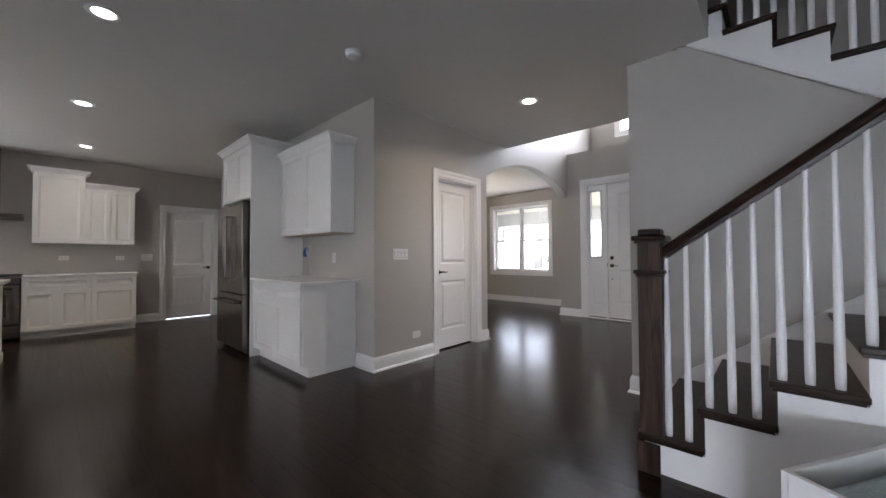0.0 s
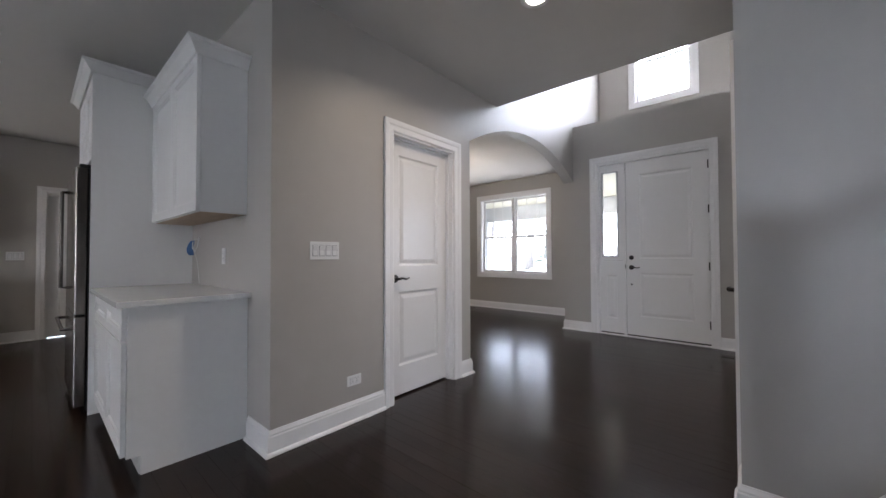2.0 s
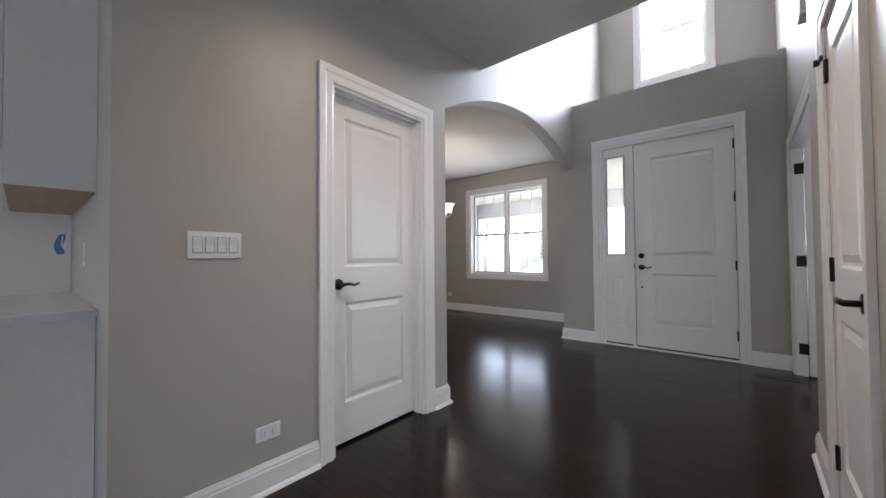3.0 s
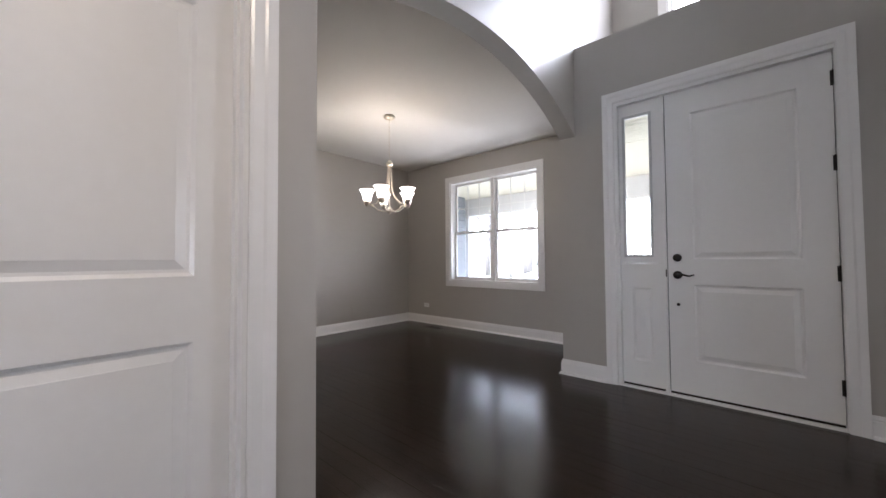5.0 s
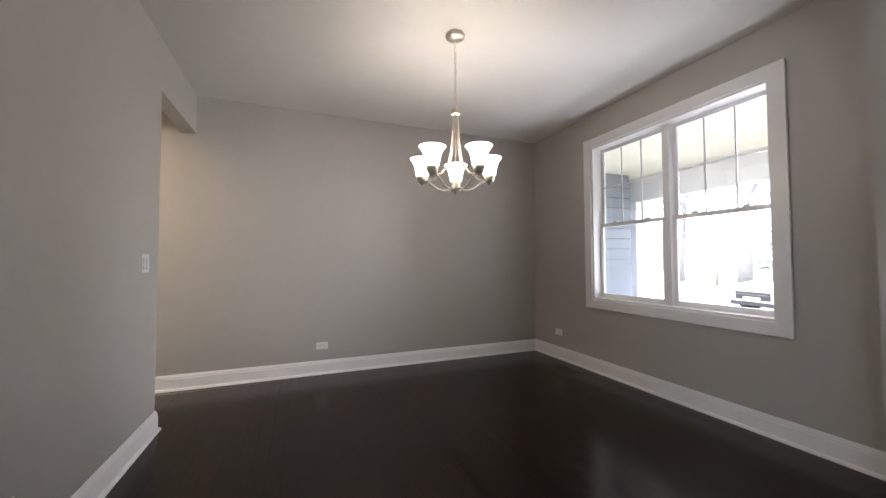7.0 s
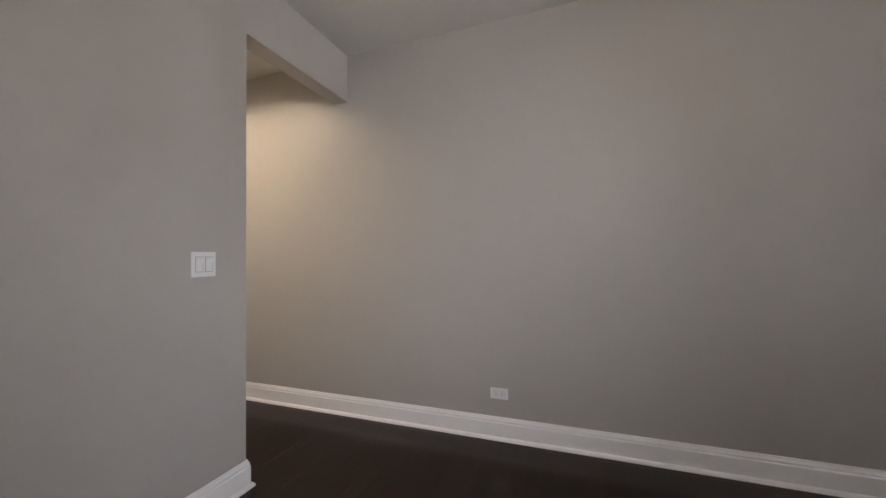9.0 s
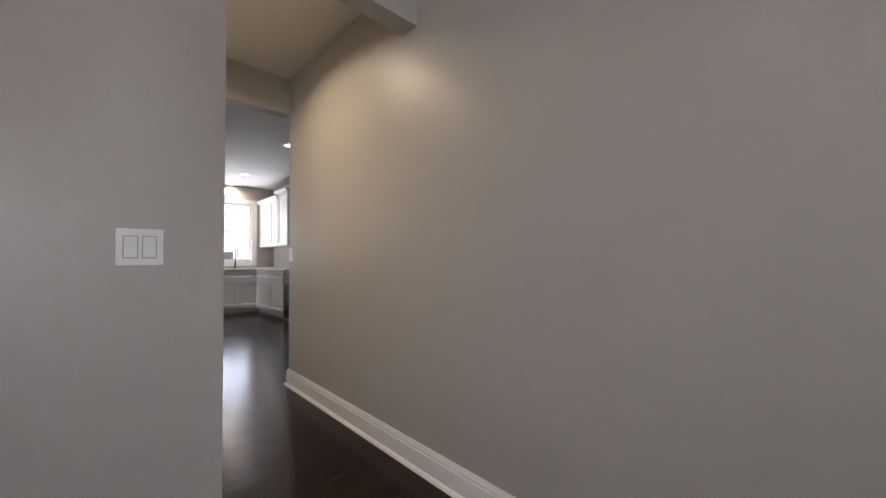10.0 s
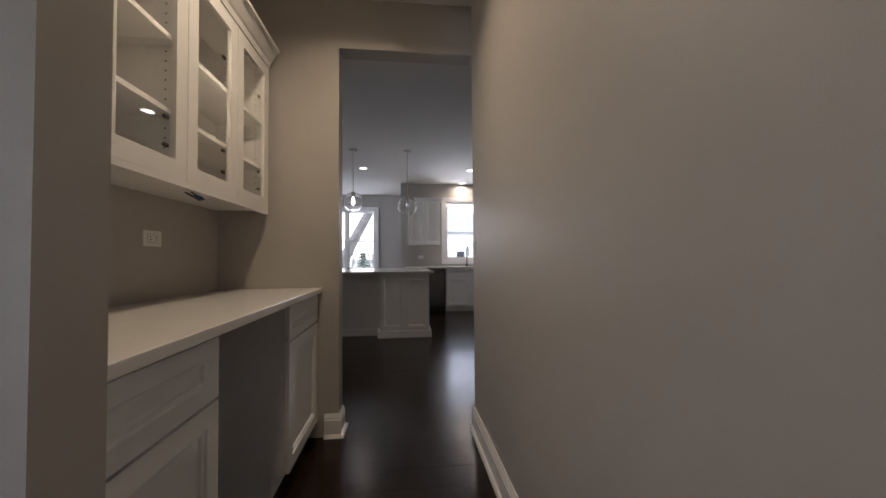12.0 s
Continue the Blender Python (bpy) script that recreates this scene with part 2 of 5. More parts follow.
def leaf(w, h, t, panels, steps, bm=None, x=0.0, z=0.0, y=0.0):
    """A board w x h x t with its front at local y, facing -y, with sunk or raised panels (x0, x1, z0, z1); steps: (inset, depth)."""
    bm = bm or bmesh.new()
    xs = sorted({0.0, w, *(v for p in panels for v in p[:2])})
    zs = sorted({0.0, h, *(v for p in panels for v in p[2:])})
    cache = {}
    def vert(a, b, d):
        key = (round(a, 5), round(b, 5), round(d, 5))
        if key not in cache:
            cache[key] = bm.verts.new((x + a, y + d, z + b))
        return cache[key]
    for i in range(len(xs) - 1):
        for j in range(len(zs) - 1):
            cx, cz = (xs[i] + xs[i + 1]) / 2, (zs[j] + zs[j + 1]) / 2
            if not any(p[0] < cx < p[1] and p[2] < cz < p[3] for p in panels):
                bm.faces.new((vert(xs[i], zs[j], 0), vert(xs[i + 1], zs[j], 0), vert(xs[i + 1], zs[j + 1], 0), vert(xs[i], zs[j + 1], 0)))
    for p in panels:
        last = (p, 0.0)
        def ring(q, d):
            return [vert(q[0], q[2], d), vert(q[1], q[2], d), vert(q[1], q[3], d), vert(q[0], q[3], d)]
        for inset, depth in steps:
            q = (p[0] + inset, p[1] - inset, p[2] + inset, p[3] - inset)
            a, b = ring(*last), ring(q, depth)
            for k in range(4):
                bm.faces.new((a[k], a[(k + 1) % 4], b[(k + 1) % 4], b[k]))
            last = (q, depth)
        if steps[-1][1] < 90:
            bm.faces.new(ring(*last))
    bx = [(0, 0), (w, 0), (w, h), (0, h)]
    for k in range(4):
        a, b = bx[k], bx[(k + 1) % 4]
        bm.faces.new((vert(b[0], b[1], 0), vert(a[0], a[1], 0), bm.verts.new((x + a[0], y + t, z + a[1])), bm.verts.new((x + b[0], y + t, z + b[1]))))
    bm.faces.new([bm.verts.new((x + a, y + t, z + b)) for a, b in ((0, 0), (0, h), (w, h), (w, 0))])
    bmesh.ops.remove_doubles(bm, verts=bm.verts, dist=1e-6)
    return bm


RAISED = ((0.012, 0.010), (0.022, 0.011), (0.05, 0.004), (0.052, 0.003))
SHAKER = ((0.005, 0.006), (0.014, 0.0075), (0.018, 0.0155))

BB = [(0, 0), (0.032, 0), (0.032, 0.006), (0.026, 0.017), (0.016, 0.022), (0.016, 0.105), (0.012, 0.112), (0.013, 0.120), (0.007, 0.134), (0.005, 0.142), (0, 0.142)]
CASING = [(0, 0), (0.0, 0.010), (0.010, 0.014), (0.045, 0.013), (0.055, 0.018), (0.075, 0.020), (0.090, 0.020), (0.090, 0)]


def baseboard(a, b, face, ends="ff"):
    """Skirting along the wall line a-b; face: unit normal into the room; ends: o outer corner, i inner corner, f flat."""
    a, b, n = Vector((*a, 0.004)), Vector((*b, 0.004)), Vector((*face, 0))
    d = (b - a).normalized()
    bm = bmesh.new()
    sign = {"o": 1, "i": -1, "f": 0}
    r0 = [bm.verts.new(a + n * (u + 0.001) + Vector((0, 0, v)) - d * u * sign[ends[0]]) for u, v in BB]
    r1 = [bm.verts.new(b + n * (u + 0.001) + Vector((0, 0, v)) + d * u * sign[ends[1]]) for u, v in BB]
    for i in range(len(BB)):
        j = (i + 1) % len(BB)
        bm.faces.new((r0[i], r0[j], r1[j], r1[i]))
    bm.faces.new(r0[::-1])
    bm.faces.new(r1)
    bmesh.ops.recalc_face_normals(bm, faces=bm.faces)
    return tagged(put("baseboard", bm, TRIM), "glossy white profiled baseboard along the wall on the dark floor", "baseboard", kind="structure")


def casing_frame(w, h, parent, y=0.0, sill=False, z0=0.0, prof=CASING):
    """Mitred casing round an opening 0..w, z0..h in the wall plane y=0, proud towards -y."""
    width = prof[-1][0]
    def piece(name, p, q, out, e0, e1):
        d = (Vector(q) - Vector(p)).normalized()
        o, bm = Vector(out), bmesh.new()
        r0 = [bm.verts.new(Vector(p) + o * u + Vector((0, y - v - 0.001, 0)) - d * u * e0) for u, v in prof]
        r1 = [bm.verts.new(Vector(q) + o * u + Vector((0, y - v - 0.001, 0)) + d * u * e1) for u, v in prof]
        for i in range(len(prof)):
            j = (i + 1) % len(prof)
            bm.faces.new((r0[i], r0[j], r1[j], r1[i]))
        bm.faces.new(r0[::-1])
        bm.faces.new(r1)
        bmesh.ops.recalc_face_normals(bm, faces=bm.faces)
        part(name, bm, TRIM, parent)
    s = 1 if sill else 0
    piece("casing", (0, 0, z0), (0, 0, h), (-1, 0, 0), s, 1)
    piece("casing", (w, 0, z0), (w, 0, h), (1, 0, 0), s, 1)
    piece("head_casing", (0, 0, h), (w, 0, h), (0, 0, 1), 1, 1)
    if sill:
        piece("sill_casing", (0, 0, z0), (w, 0, z0), (0, 0, -1), 1, 1)


def hinge(z, parent, x, y):
    bm = box(x - 0.014, x + 0.014, y - 0.004, y, z - 0.05, z + 0.05)
    tube([(x, y - 0.008, z - 0.052), (x, y - 0.008, z + 0.052)], 0.006, 8, bm)
    part("hinge", bm, BLACK, parent, "dark bronze hinge")


def lever(parent, x, y, z, toward=1):
    bm = bmesh.new()
    tube([(x, y, z), (x, y - 0.012, z)], 0.032, 20, bm)
    tube([(x, y - 0.01, z), (x, y - 0.055, z)], 0.011, 10, bm)
    tube([(x, y - 0.052, z), (x + toward * 0.04, y - 0.056, z + 0.004), (x + toward * 0.08, y - 0.055, z - 0.006), (x + toward * 0.115, y - 0.052, z + 0.004)], [0.010, 0.009, 0.007, 0.006], 8, bm)
    part("door_handle", bm, BLACK, parent, "dark bronze lever handle", True)


def door(name, m, w, h, label, recess=0.0, hinge_side=None, lever_x=None, toward=1, casing=True, wall_t=0.12, gap=0.02, group="", lever_z=0.96, panels=None):
    """Two-panel door in an opening 0..w x 0..h of a wall whose face is local y=0; the room is at -y."""
    d = thing(name, label, "door", m, kind="structure")
    lw, lh = w - 0.036, h - 0.018 - gap
    sw = 0.115 if w > 0.7 else 0.1
    panels = panels or [(sw, lw - sw, 0.23, 0.40 * lh), (sw, lw - sw, 0.40 * lh + 0.23 * lh / 2.03 * 0.9, lh - 0.125)]
    part("door_leaf", leaf(lw, lh, 0.035, panels, RAISED, x=0.018, z=gap, y=recess), TRIM, d)
    for nm, b in (("jamb", (0.0, 0.016, 0.001, wall_t - 0.002, 0.004, h - 0.017)), ("jamb", (w - 0.016, w, 0.001, wall_t - 0.002, 0.004, h - 0.017)), ("head_jamb", (0, w, 0.001, wall_t - 0.002, h - 0.016, h))):
        part(nm, box(*b), TRIM, d)
    if recess > 0.05:
        part("door_stop", box(0.016, 0.026, recess - 0.036, recess - 0.002, 0.004, h - 0.017), TRIM, d)
        part("door_stop", box(w - 0.026, w - 0.016, recess - 0.036, recess - 0.002, 0.004, h - 0.017), TRIM, d)
        part("door_stop", box(0.027, w - 0.027, recess - 0.036, recess - 0.002, h - 0.026, h - 0.017), TRIM, d)
    if casing:
        casing_frame(w, h, d, z0=0.004)
    if hinge_side is not None:
        for z in ((0.25, 1.05, h - 0.2) if h < 2.3 else (0.25, 0.95, 1.7, h - 0.2)):
            hinge(z, d, hinge_side, recess)
    if lever_x is not None:
        lever(d, lever_x, recess, lever_z, toward)
    return d
# ---- the house: floor, walls, ceilings ----
CH = 2.77
TOP = 5.5


def wall(name, boxes, mat=WALL, label="smooth greige painted interior wall"):
    bm = bmesh.new()
    for b in boxes:
        box(*b, bm=bm)
    return tagged(put(name, bm, mat), label, "wall", kind="structure")


tagged(put("subfloor", box(-8.6, 3.4, -5.3, 8.06, -0.2, -0.012), DARKSTEEL), "dark base under the floorboards", "floor", kind="structure")
# pantry wall with its door opening
wall("wall_pantry", [(-3.07, -2.95, 2.165, 3.09, 0, CH), (-3.07, -2.95, 3.83, 4.08, 0, CH), (-3.07, -2.95, 3.09, 3.83, 2.11, CH)])
# arch wall and the foyer wall above it
arch = [(4.08, CH + 0.3), (4.08, 2.26)]
half, rise = 1.33, 0.358
R = (half * half + rise * rise) / (2 * rise)
for i in range(33):
    u = -half + 2 * half * i / 32
    arch.append((5.41 + u, 2.272 + math.sqrt(R * R - u * u) - (R - rise)))
arch += [(6.74, 2.272), (6.74, CH + 0.3)]
bm = bmesh.new()
for a, b in zip(arch[1:-2], arch[2:-1]):
    if b[0] - a[0] > 1e-5:
        quad = [(a[0], a[1]), (b[0], b[1]), (b[0], TOP), (a[0], TOP)]
        prism(quad, "x", -3.10, -2.95, bm)
bmesh.ops.remove_doubles(bm, verts=bm.verts, dist=1e-5)
inner = [f for f in bm.faces if abs(f.normal.y) > 0.999 and 4.09 < f.calc_center_median().y < 6.73]
bmesh.ops.delete(bm, geom=inner, context="FACES_ONLY")
tagged(put("wall_arch", bm, WALL), "greige wall with a wide segmental arched opening to the dining room", "wall", kind="structure")
wall("wall_foyer_upper_left", [(-3.10, -2.95, 6.74, 8.02, 3.12, TOP), (-3.10, -2.95, 2.0, 4.08, CH + 0.3, TOP)])
wall("wall_dining_back", [(-5.61, -3.07, 3.96, 4.08, 0, CH), (-6.52, -5.61, 3.96, 4.08, 2.388, CH)])
wall("wall_dining_side", [(-6.64, -6.52, 2.29, 8.055, 0, CH)])
wall("wall_dining_front", [(-6.52, -5.508, 7.905, 8.055, 0, CH), (-3.921, -3.10, 7.905, 8.055, 0, CH), (-5.508, -3.921, 7.905, 8.055, 0, 0.761), (-5.508, -3.921, 7.905, 8.055, 2.385, CH)])
wall("wall_front_door", [(-3.10, -2.605, 6.74, 6.94, 0, 3.12), (-1.26, -0.86, 6.74, 6.94, 0, 3.12), (-2.605, -1.26, 6.74, 6.94, 2.49, 3.12),
                         (-3.10, -0.86, 6.94, 8.17, 2.97, 3.12), (-3.10, -2.95, 6.94, 8.02, 0, 2.97)])
wall("wall_foyer_window", [(-3.10, -2.37, 8.02, 8.17, 3.12, TOP), (-1.55, -0.78, 8.02, 8.17, 3.12, TOP), (-2.37, -1.55, 8.02, 8.17, 3.12, 3.74), (-2.37, -1.55, 8.02, 8.17, 5.2, TOP)])
wall("wall_foyer_side", [(-0.9, -0.78, 3.42, 3.60, 0, TOP), (-0.9, -0.78, 3.60, 4.23, 2.11, TOP), (-0.9, -0.78, 4.23, 4.79, 0, TOP),
                         (-0.86, -0.78, 4.79, 5.00, 0, TOP), (-0.86, -0.78, 5.00, 6.60, 2.11, TOP), (-0.86, -0.78, 6.60, 8.02, 0, TOP)])
stairwall = [(-0.9, 0), (3.0, 0), (3.0, 0.25), (-0.545, 2.79), (-0.545, CH), (-0.9, CH)]
tagged(put("wall_stair", prism([(-0.9, 0.0), (1.62, 0.0), (1.62, 1.24), (-0.47, CH), (-0.9, CH)], "y", 3.30, 3.42), WALL), "grey-green tinted greige wall beside the stairs", "wall", kind="structure")
wall("wall_kitchen_north", [(-5.67, -3.07, 2.165, 2.29, 0, CH), (-6.52, -5.67, 2.165, 2.29, 2.425, CH), (-8.33, -6.64, 2.29, 2.38, 0, CH)])
wall("wall_kitchen_west", [(-8.45, -8.33, -3.5, 1.385, 0, CH), (-8.45, -8.33, 2.155, 2.38, 0, CH), (-8.45, -8.33, 1.385, 2.155, 2.04, CH)])
wall("wall_kitchen_south", [(-8.33, -7.86, -3.59, -3.47, 0, CH), (-7.01, -6.01, -3.59, -3.47, 0, CH), (-7.86, -7.01, -3.59, -3.47, 0, 1.05), (-7.86, -7.01, -3.59, -3.47, 2.38, CH)])
wall("wall_breakfast_return", [(-6.13, -6.01, -5.0, -3.59, 0, CH)])
wall("wall_breakfast_south", [(2.5, 3.2, -5.12, -5.0, 0, CH), (0.1, 2.5, -5.12, -5.0, 0, 0.6), (0.1, 2.5, -5.12, -5.0, 2.4, CH), (-6.13, -5.32, -5.12, -5.0, 0, CH), (-3.85, 0.1, -5.12, -5.0, 0, CH), (-5.32, -3.85, -5.12, -5.0, 0, 0.80), (-5.32, -3.85, -5.12, -5.0, 2.36, CH)])
wall("wall_family_east", [(3.2, 3.32, -5.12, 4.5, 0, TOP)])
wall("wall_butler_back", [(-4.96, -4.84, 2.29, 3.96, 0, CH)])
wall("wall_upper_hall", [(-2.95, 3.2, 0.9, 1.0, 3.07, TOP), (-3.1, -2.95, 0.9, 2.0, 3.07, TOP), (-0.78, 3.2, 4.46, 4.58, 0, TOP)])
wall("wall_stair_low", [(-0.52, 3.2, 2.0, 2.1, CH + 0.01, 3.06)], CEIL, "painted edge of the stairwell opening")
wall("wall_study", [(-0.78, -0.4, 6.7, 6.82, 0, CH), (0.8, 1.2, 6.7, 6.82, 0, CH), (-0.4, 0.8, 6.7, 6.82, 0, 0.8), (-0.4, 0.8, 6.7, 6.82, 2.1, CH), (1.2, 1.32, 4.58, 6.82, 0, CH)])

tagged(put("ceiling_main", box(-8.45, 3.2, -5.12, 2.1, CH, 3.07, box(-8.45, -3.10, 2.1, 2.27, CH, 3.07, box(-8.45, -6.641, 2.27, 2.38, CH, 3.07, box(-3.10, -0.338, 2.1, 3.27, CH, 3.07, box(-2.95, -0.78, 3.43, 4.585, CH, 3.07, box(-2.95, -0.56, 3.27, 3.43, CH, 3.07)))))), CEIL), "off-white painted flat ceiling", "ceiling", kind="structure")
tagged(put("ceiling_dining", box(-6.64, -3.10, 2.27, 8.055, CH - 0.022, 2.9), CEIL), "off-white painted dining room ceiling", "ceiling", kind="structure")
tagged(put("ceiling_upper", box(-3.1, 3.32, 0.9, 8.17, TOP, TOP + 0.1), CEIL), "off-white ceiling high above the foyer", "ceiling", kind="structure")
tagged(put("ceiling_study", box(-0.78, 1.32, 4.58, 6.82, CH, CH + 0.1), CEIL), "off-white ceiling of the side room", "ceiling", kind="structure")
tagged(put("upper_floor", box(-0.779, -0.30, 3.43, 4.46, CH, 2.955), CEIL), "landing edge at the top of the stairs", "floor", kind="structure")

# skirting
baseboard((-2.95, 2.165), (-2.95, 3.0), (1, 0), "of")
baseboard((-2.95, 3.92), (-2.95, 4.08), (1, 0), "fo")
baseboard((-3.25, 2.165), (-2.95, 2.165), (0, -1), "fo")
baseboard((-5.61, 4.08), (-2.95, 4.08), (0, 1), "oo")
baseboard((-6.52, 2.29), (-6.52, 7.905), (1, 0), "oi")
baseboard((-6.52, 7.905), (-3.10, 7.905), (0, -1), "ii")
baseboard((-3.10, 6.74), (-3.10, 7.905), (-1, 0), "oi")
baseboard((-3.10, 6.74), (-2.697, 6.74), (0, -1), "of")
baseboard((-1.168, 6.74), (-0.86, 6.74), (0, -1), "fi")
baseboard((-0.9, 4.32), (-0.9, 4.79), (-1, 0), "ff")
baseboard((-0.9, 3.30), (-0.9, 3.51), (-1, 0), "of")
baseboard((-0.9, 3.30), (-0.60, 3.30), (0, -1), "of")
baseboard((-5.67, 2.29), (-5.585, 2.29), (0, 1), "of")
baseboard((-5.67, 2.165), (-5.67, 2.29), (-1, 0), "oo")
baseboard((-5.61, 3.96), (-5.61, 4.08), (-1, 0), "oo")
baseboard((-8.33, 0.93), (-8.33, 1.295), (1, 0))
baseboard((-8.33, 2.29), (-6.64, 2.29), (0, -1), "io")
baseboard((-6.01, -5.0), (-6.01, -3.5), (1, 0), "if")
baseboard((-6.01, -5.0), (3.2, -5.0), (0, 1), "ii")
tagged(put("skirt_board", prism([(-0.60, 0.004), (1.55, 0.004), (1.55, 1.75), (-0.49, 0.285), (-0.60, 0.146)], "y", 3.282, 3.299), TRIM), "white sloping skirt board up the wall beside the stairs", "trim", kind="structure")


def window(name, m, w, z0, z1, units, label, grids=(3, 2), sash_y=0.07, mid=None, depth=0.12, double=True):
    """Double-hung window unit(s) in an opening 0..w; the room is at -y."""
    win = thing(name, label, "window", m, kind="structure")
    casing_frame(w, z1, win, z0=z0, sill=True, prof=[(0, 0), (0, 0.014), (0.075, 0.018), (0.088, 0.018), (0.088, 0)])
    frame_part = thing("window_frame", "", "", None)
    frame_part.parent = win
    t = 0.02
    for nm, b in (("jamb", (0, t, 0.001, depth, z0 + t, z1 - t)), ("jamb", (w - t, w, 0.001, depth, z0 + t, z1 - t)), ("head", (0, w, 0.001, depth, z1 - t, z1)), ("window_sill", (0, w, 0.001, depth, z0, z0 + t))):
        part(nm, box(*b), TRIM, frame_part)
    uw = (w - 2 * t - 0.06 * (units - 1)) / units
    mid = mid or (z0 + z1) / 2
    for u in range(units):
        x0 = t + u * (uw + 0.06)
        if u:
            part("mullion", box(x0 - 0.06, x0, sash_y - 0.03, depth, z0 + t, z1 - t), TRIM, frame_part)
        lo, hi = z0 + t, z1 - t
        for k, (a, b, yy) in enumerate(((lo, mid, sash_y), (mid - 0.03, hi, sash_y + 0.026)) if double else ((lo, hi, sash_y),)):
            s = new("sash")
            s.parent = win
            f = 0.035
            bm = box(x0, x0 + f, yy, yy + 0.024, a, b)
            box(x0 + uw - f, x0 + uw, yy, yy + 0.024, a, b, bm)
            box(x0 + f, x0 + uw - f, yy, yy + 0.024, a, a + f + (0.01 if k == 0 else 0), bm)
            box(x0 + f, x0 + uw - f, yy, yy + 0.024, b - f, b, bm)
            part("sash_frame", bm, TRIM, s)
            g = part("pane", box(x0 + f, x0 + uw - f, yy + 0.010, yy + 0.014, a + f, b - f), GLASS, s)
            g.visible_shadow = False
            if k == 1 and grids:
                for c in range(1, grids[0]):
                    xc = x0 + f + (uw - 2 * f) * c / grids[0]
                    part("muntin", box(xc - 0.006, xc + 0.006, yy + 0.004, yy + 0.0095, a + f, b - f), TRIM, s)
                for c in range(1, grids[1]):
                    zc = b - f - (b - a - 2 * f) * c / grids[1]
                    part("muntin", box(x0 + f, x0 + uw - f, yy + 0.0035, yy + 0.009, zc - 0.006, zc + 0.006), TRIM, s)
            if k == 0 and double:
                for xx in (0.25, 0.75):
                    part("sash_lock", box(x0 + uw * xx - 0.025, x0 + uw * xx + 0.025, yy + 0.002, yy + 0.022, b, b + 0.018), TRIM, s)
    return win


window("window_1", pose(-5.508, 7.905, 0), 1.587, 0.761, 2.385, 2, "white double-hung window pair with grids in its upper sashes", mid=1.56, sash_y=0.098, depth=0.149)
window("window_2", pose(-2.37, 8.02, 0), 0.82, 3.74, 5.20, 1, "white double-hung window high over the front door", grids=None, mid=4.45)
window("window_3", pose(-7.01, -3.47, 0, 0, 0, 180), 0.85, 1.05, 2.38, 1, "white casement window over the kitchen sink", grids=None, double=False)
window("window_4", pose(-3.85, -5.0, 0, 0, 0, 180), 1.47, 0.80, 2.36, 2, "white double-hung window pair in the breakfast area", grids=None, mid=1.57)

# doors
door("door_1", pose(-2.95, 3.09, 0, 0, 0, 90), 0.74, 2.11, "white two-panel pantry door, shut, dark lever handle", recess=0.08, lever_x=0.085, toward=1)
window("window_5", pose(2.5, -5.0, 0, 0, 0, 180), 2.40, 0.60, 2.40, 3, "white double-hung window group in the family room", grids=None, mid=1.5)
door("door_2", pose(-8.33, 1.385, 0, 0, 0, 90), 0.77, 2.04, "white two-panel door at the end of the kitchen, light under it", recess=0.08, lever_x=0.70, toward=-1, gap=0.014)
d3 = door("door_3", pose(-0.9, 4.23, 0, 0, 0, -90), 0.63, 2.11, "narrow white two-panel closet door, shut, dark lever and hinges", recess=0.004, lever_x=0.57, toward=-1, hinge_side=0.012)
part("hinge_stop", box(-0.05, 0.016, -0.020, -0.009, 1.965, 1.985, bevel=0.003, bm=box(-0.05, -0.036, -0.034, -0.0205, 1.962, 1.988)), BLACK, d3, "dark hinge-pin door stop")
# open doorway to the side room, its leaf swung inwards
d4 = thing("door_4", "white open doorway with dark hinge plates on its jamb", "door", pose(-0.86, 6.60, 0, 0, 0, -90), kind="structure")
casing_frame(1.60, 2.11, d4, z0=0.004)
for nm, b in (("jamb", (0.0, 0.016, 0.001, 0.078, 0.004, 2.09)), ("jamb", (1.584, 1.60, 0.001, 0.078, 0.004, 2.09)), ("head_jamb", (0, 1.60, 0.001, 0.078, 2.094, 2.11))):
    part(nm, box(*b), TRIM, d4)
part("door_leaf", leaf(0.03, 2.06, 1.0, [], ((0, 0),), x=0.02, y=0.085, z=0.02), TRIM, d4)
for z in (0.25, 1.05, 1.9):
    part("hinge", box(0.0165, 0.019, 0.02, 0.08, z - 0.05, z + 0.05), BLACK, d4, "dark bronze hinge plate")
    part("hinge_knuckle", tube([(0.024, 0.079, z - 0.05), (0.024, 0.079, z + 0.05)], 0.006), BLACK, d4)

# front door with its sidelight, 0..1.40 from the left edge of the opening
FD = thing("door_5", "white two-panel front door with a sidelight, shut, dark hardware", "door", pose(-2.605, 6.74, 0), kind="structure")
casing_frame(1.345, 2.49, FD, z0=0.004)
for nm, b in (("jamb", (0.0, 0.03, 0.001, 0.198, 0.004, 2.46)), ("jamb", (1.341, 1.345, 0.001, 0.198, 0.004, 2.46)), ("head_jamb", (0, 1.345, 0.001, 0.198, 2.46, 2.49)), ("mullion", (0.352, 0.380, 0.02, 0.198, 0.004, 2.459))):
    part(nm, box(*b), TRIM, FD)
part("threshold", box(0.031, 1.340, 0.005, 0.198, 0.003, 0.018), TRIM, FD)
part("sweep", box(0.386, 1.336, 0.042, 0.06, 0.0185, 0.0355), BLACK, FD, "black rubber sweep under the door")
part("sweep", box(0.034, 0.350, 0.042, 0.06, 0.0185, 0.0355), BLACK, FD)
FW, FH = 0.951, 2.42
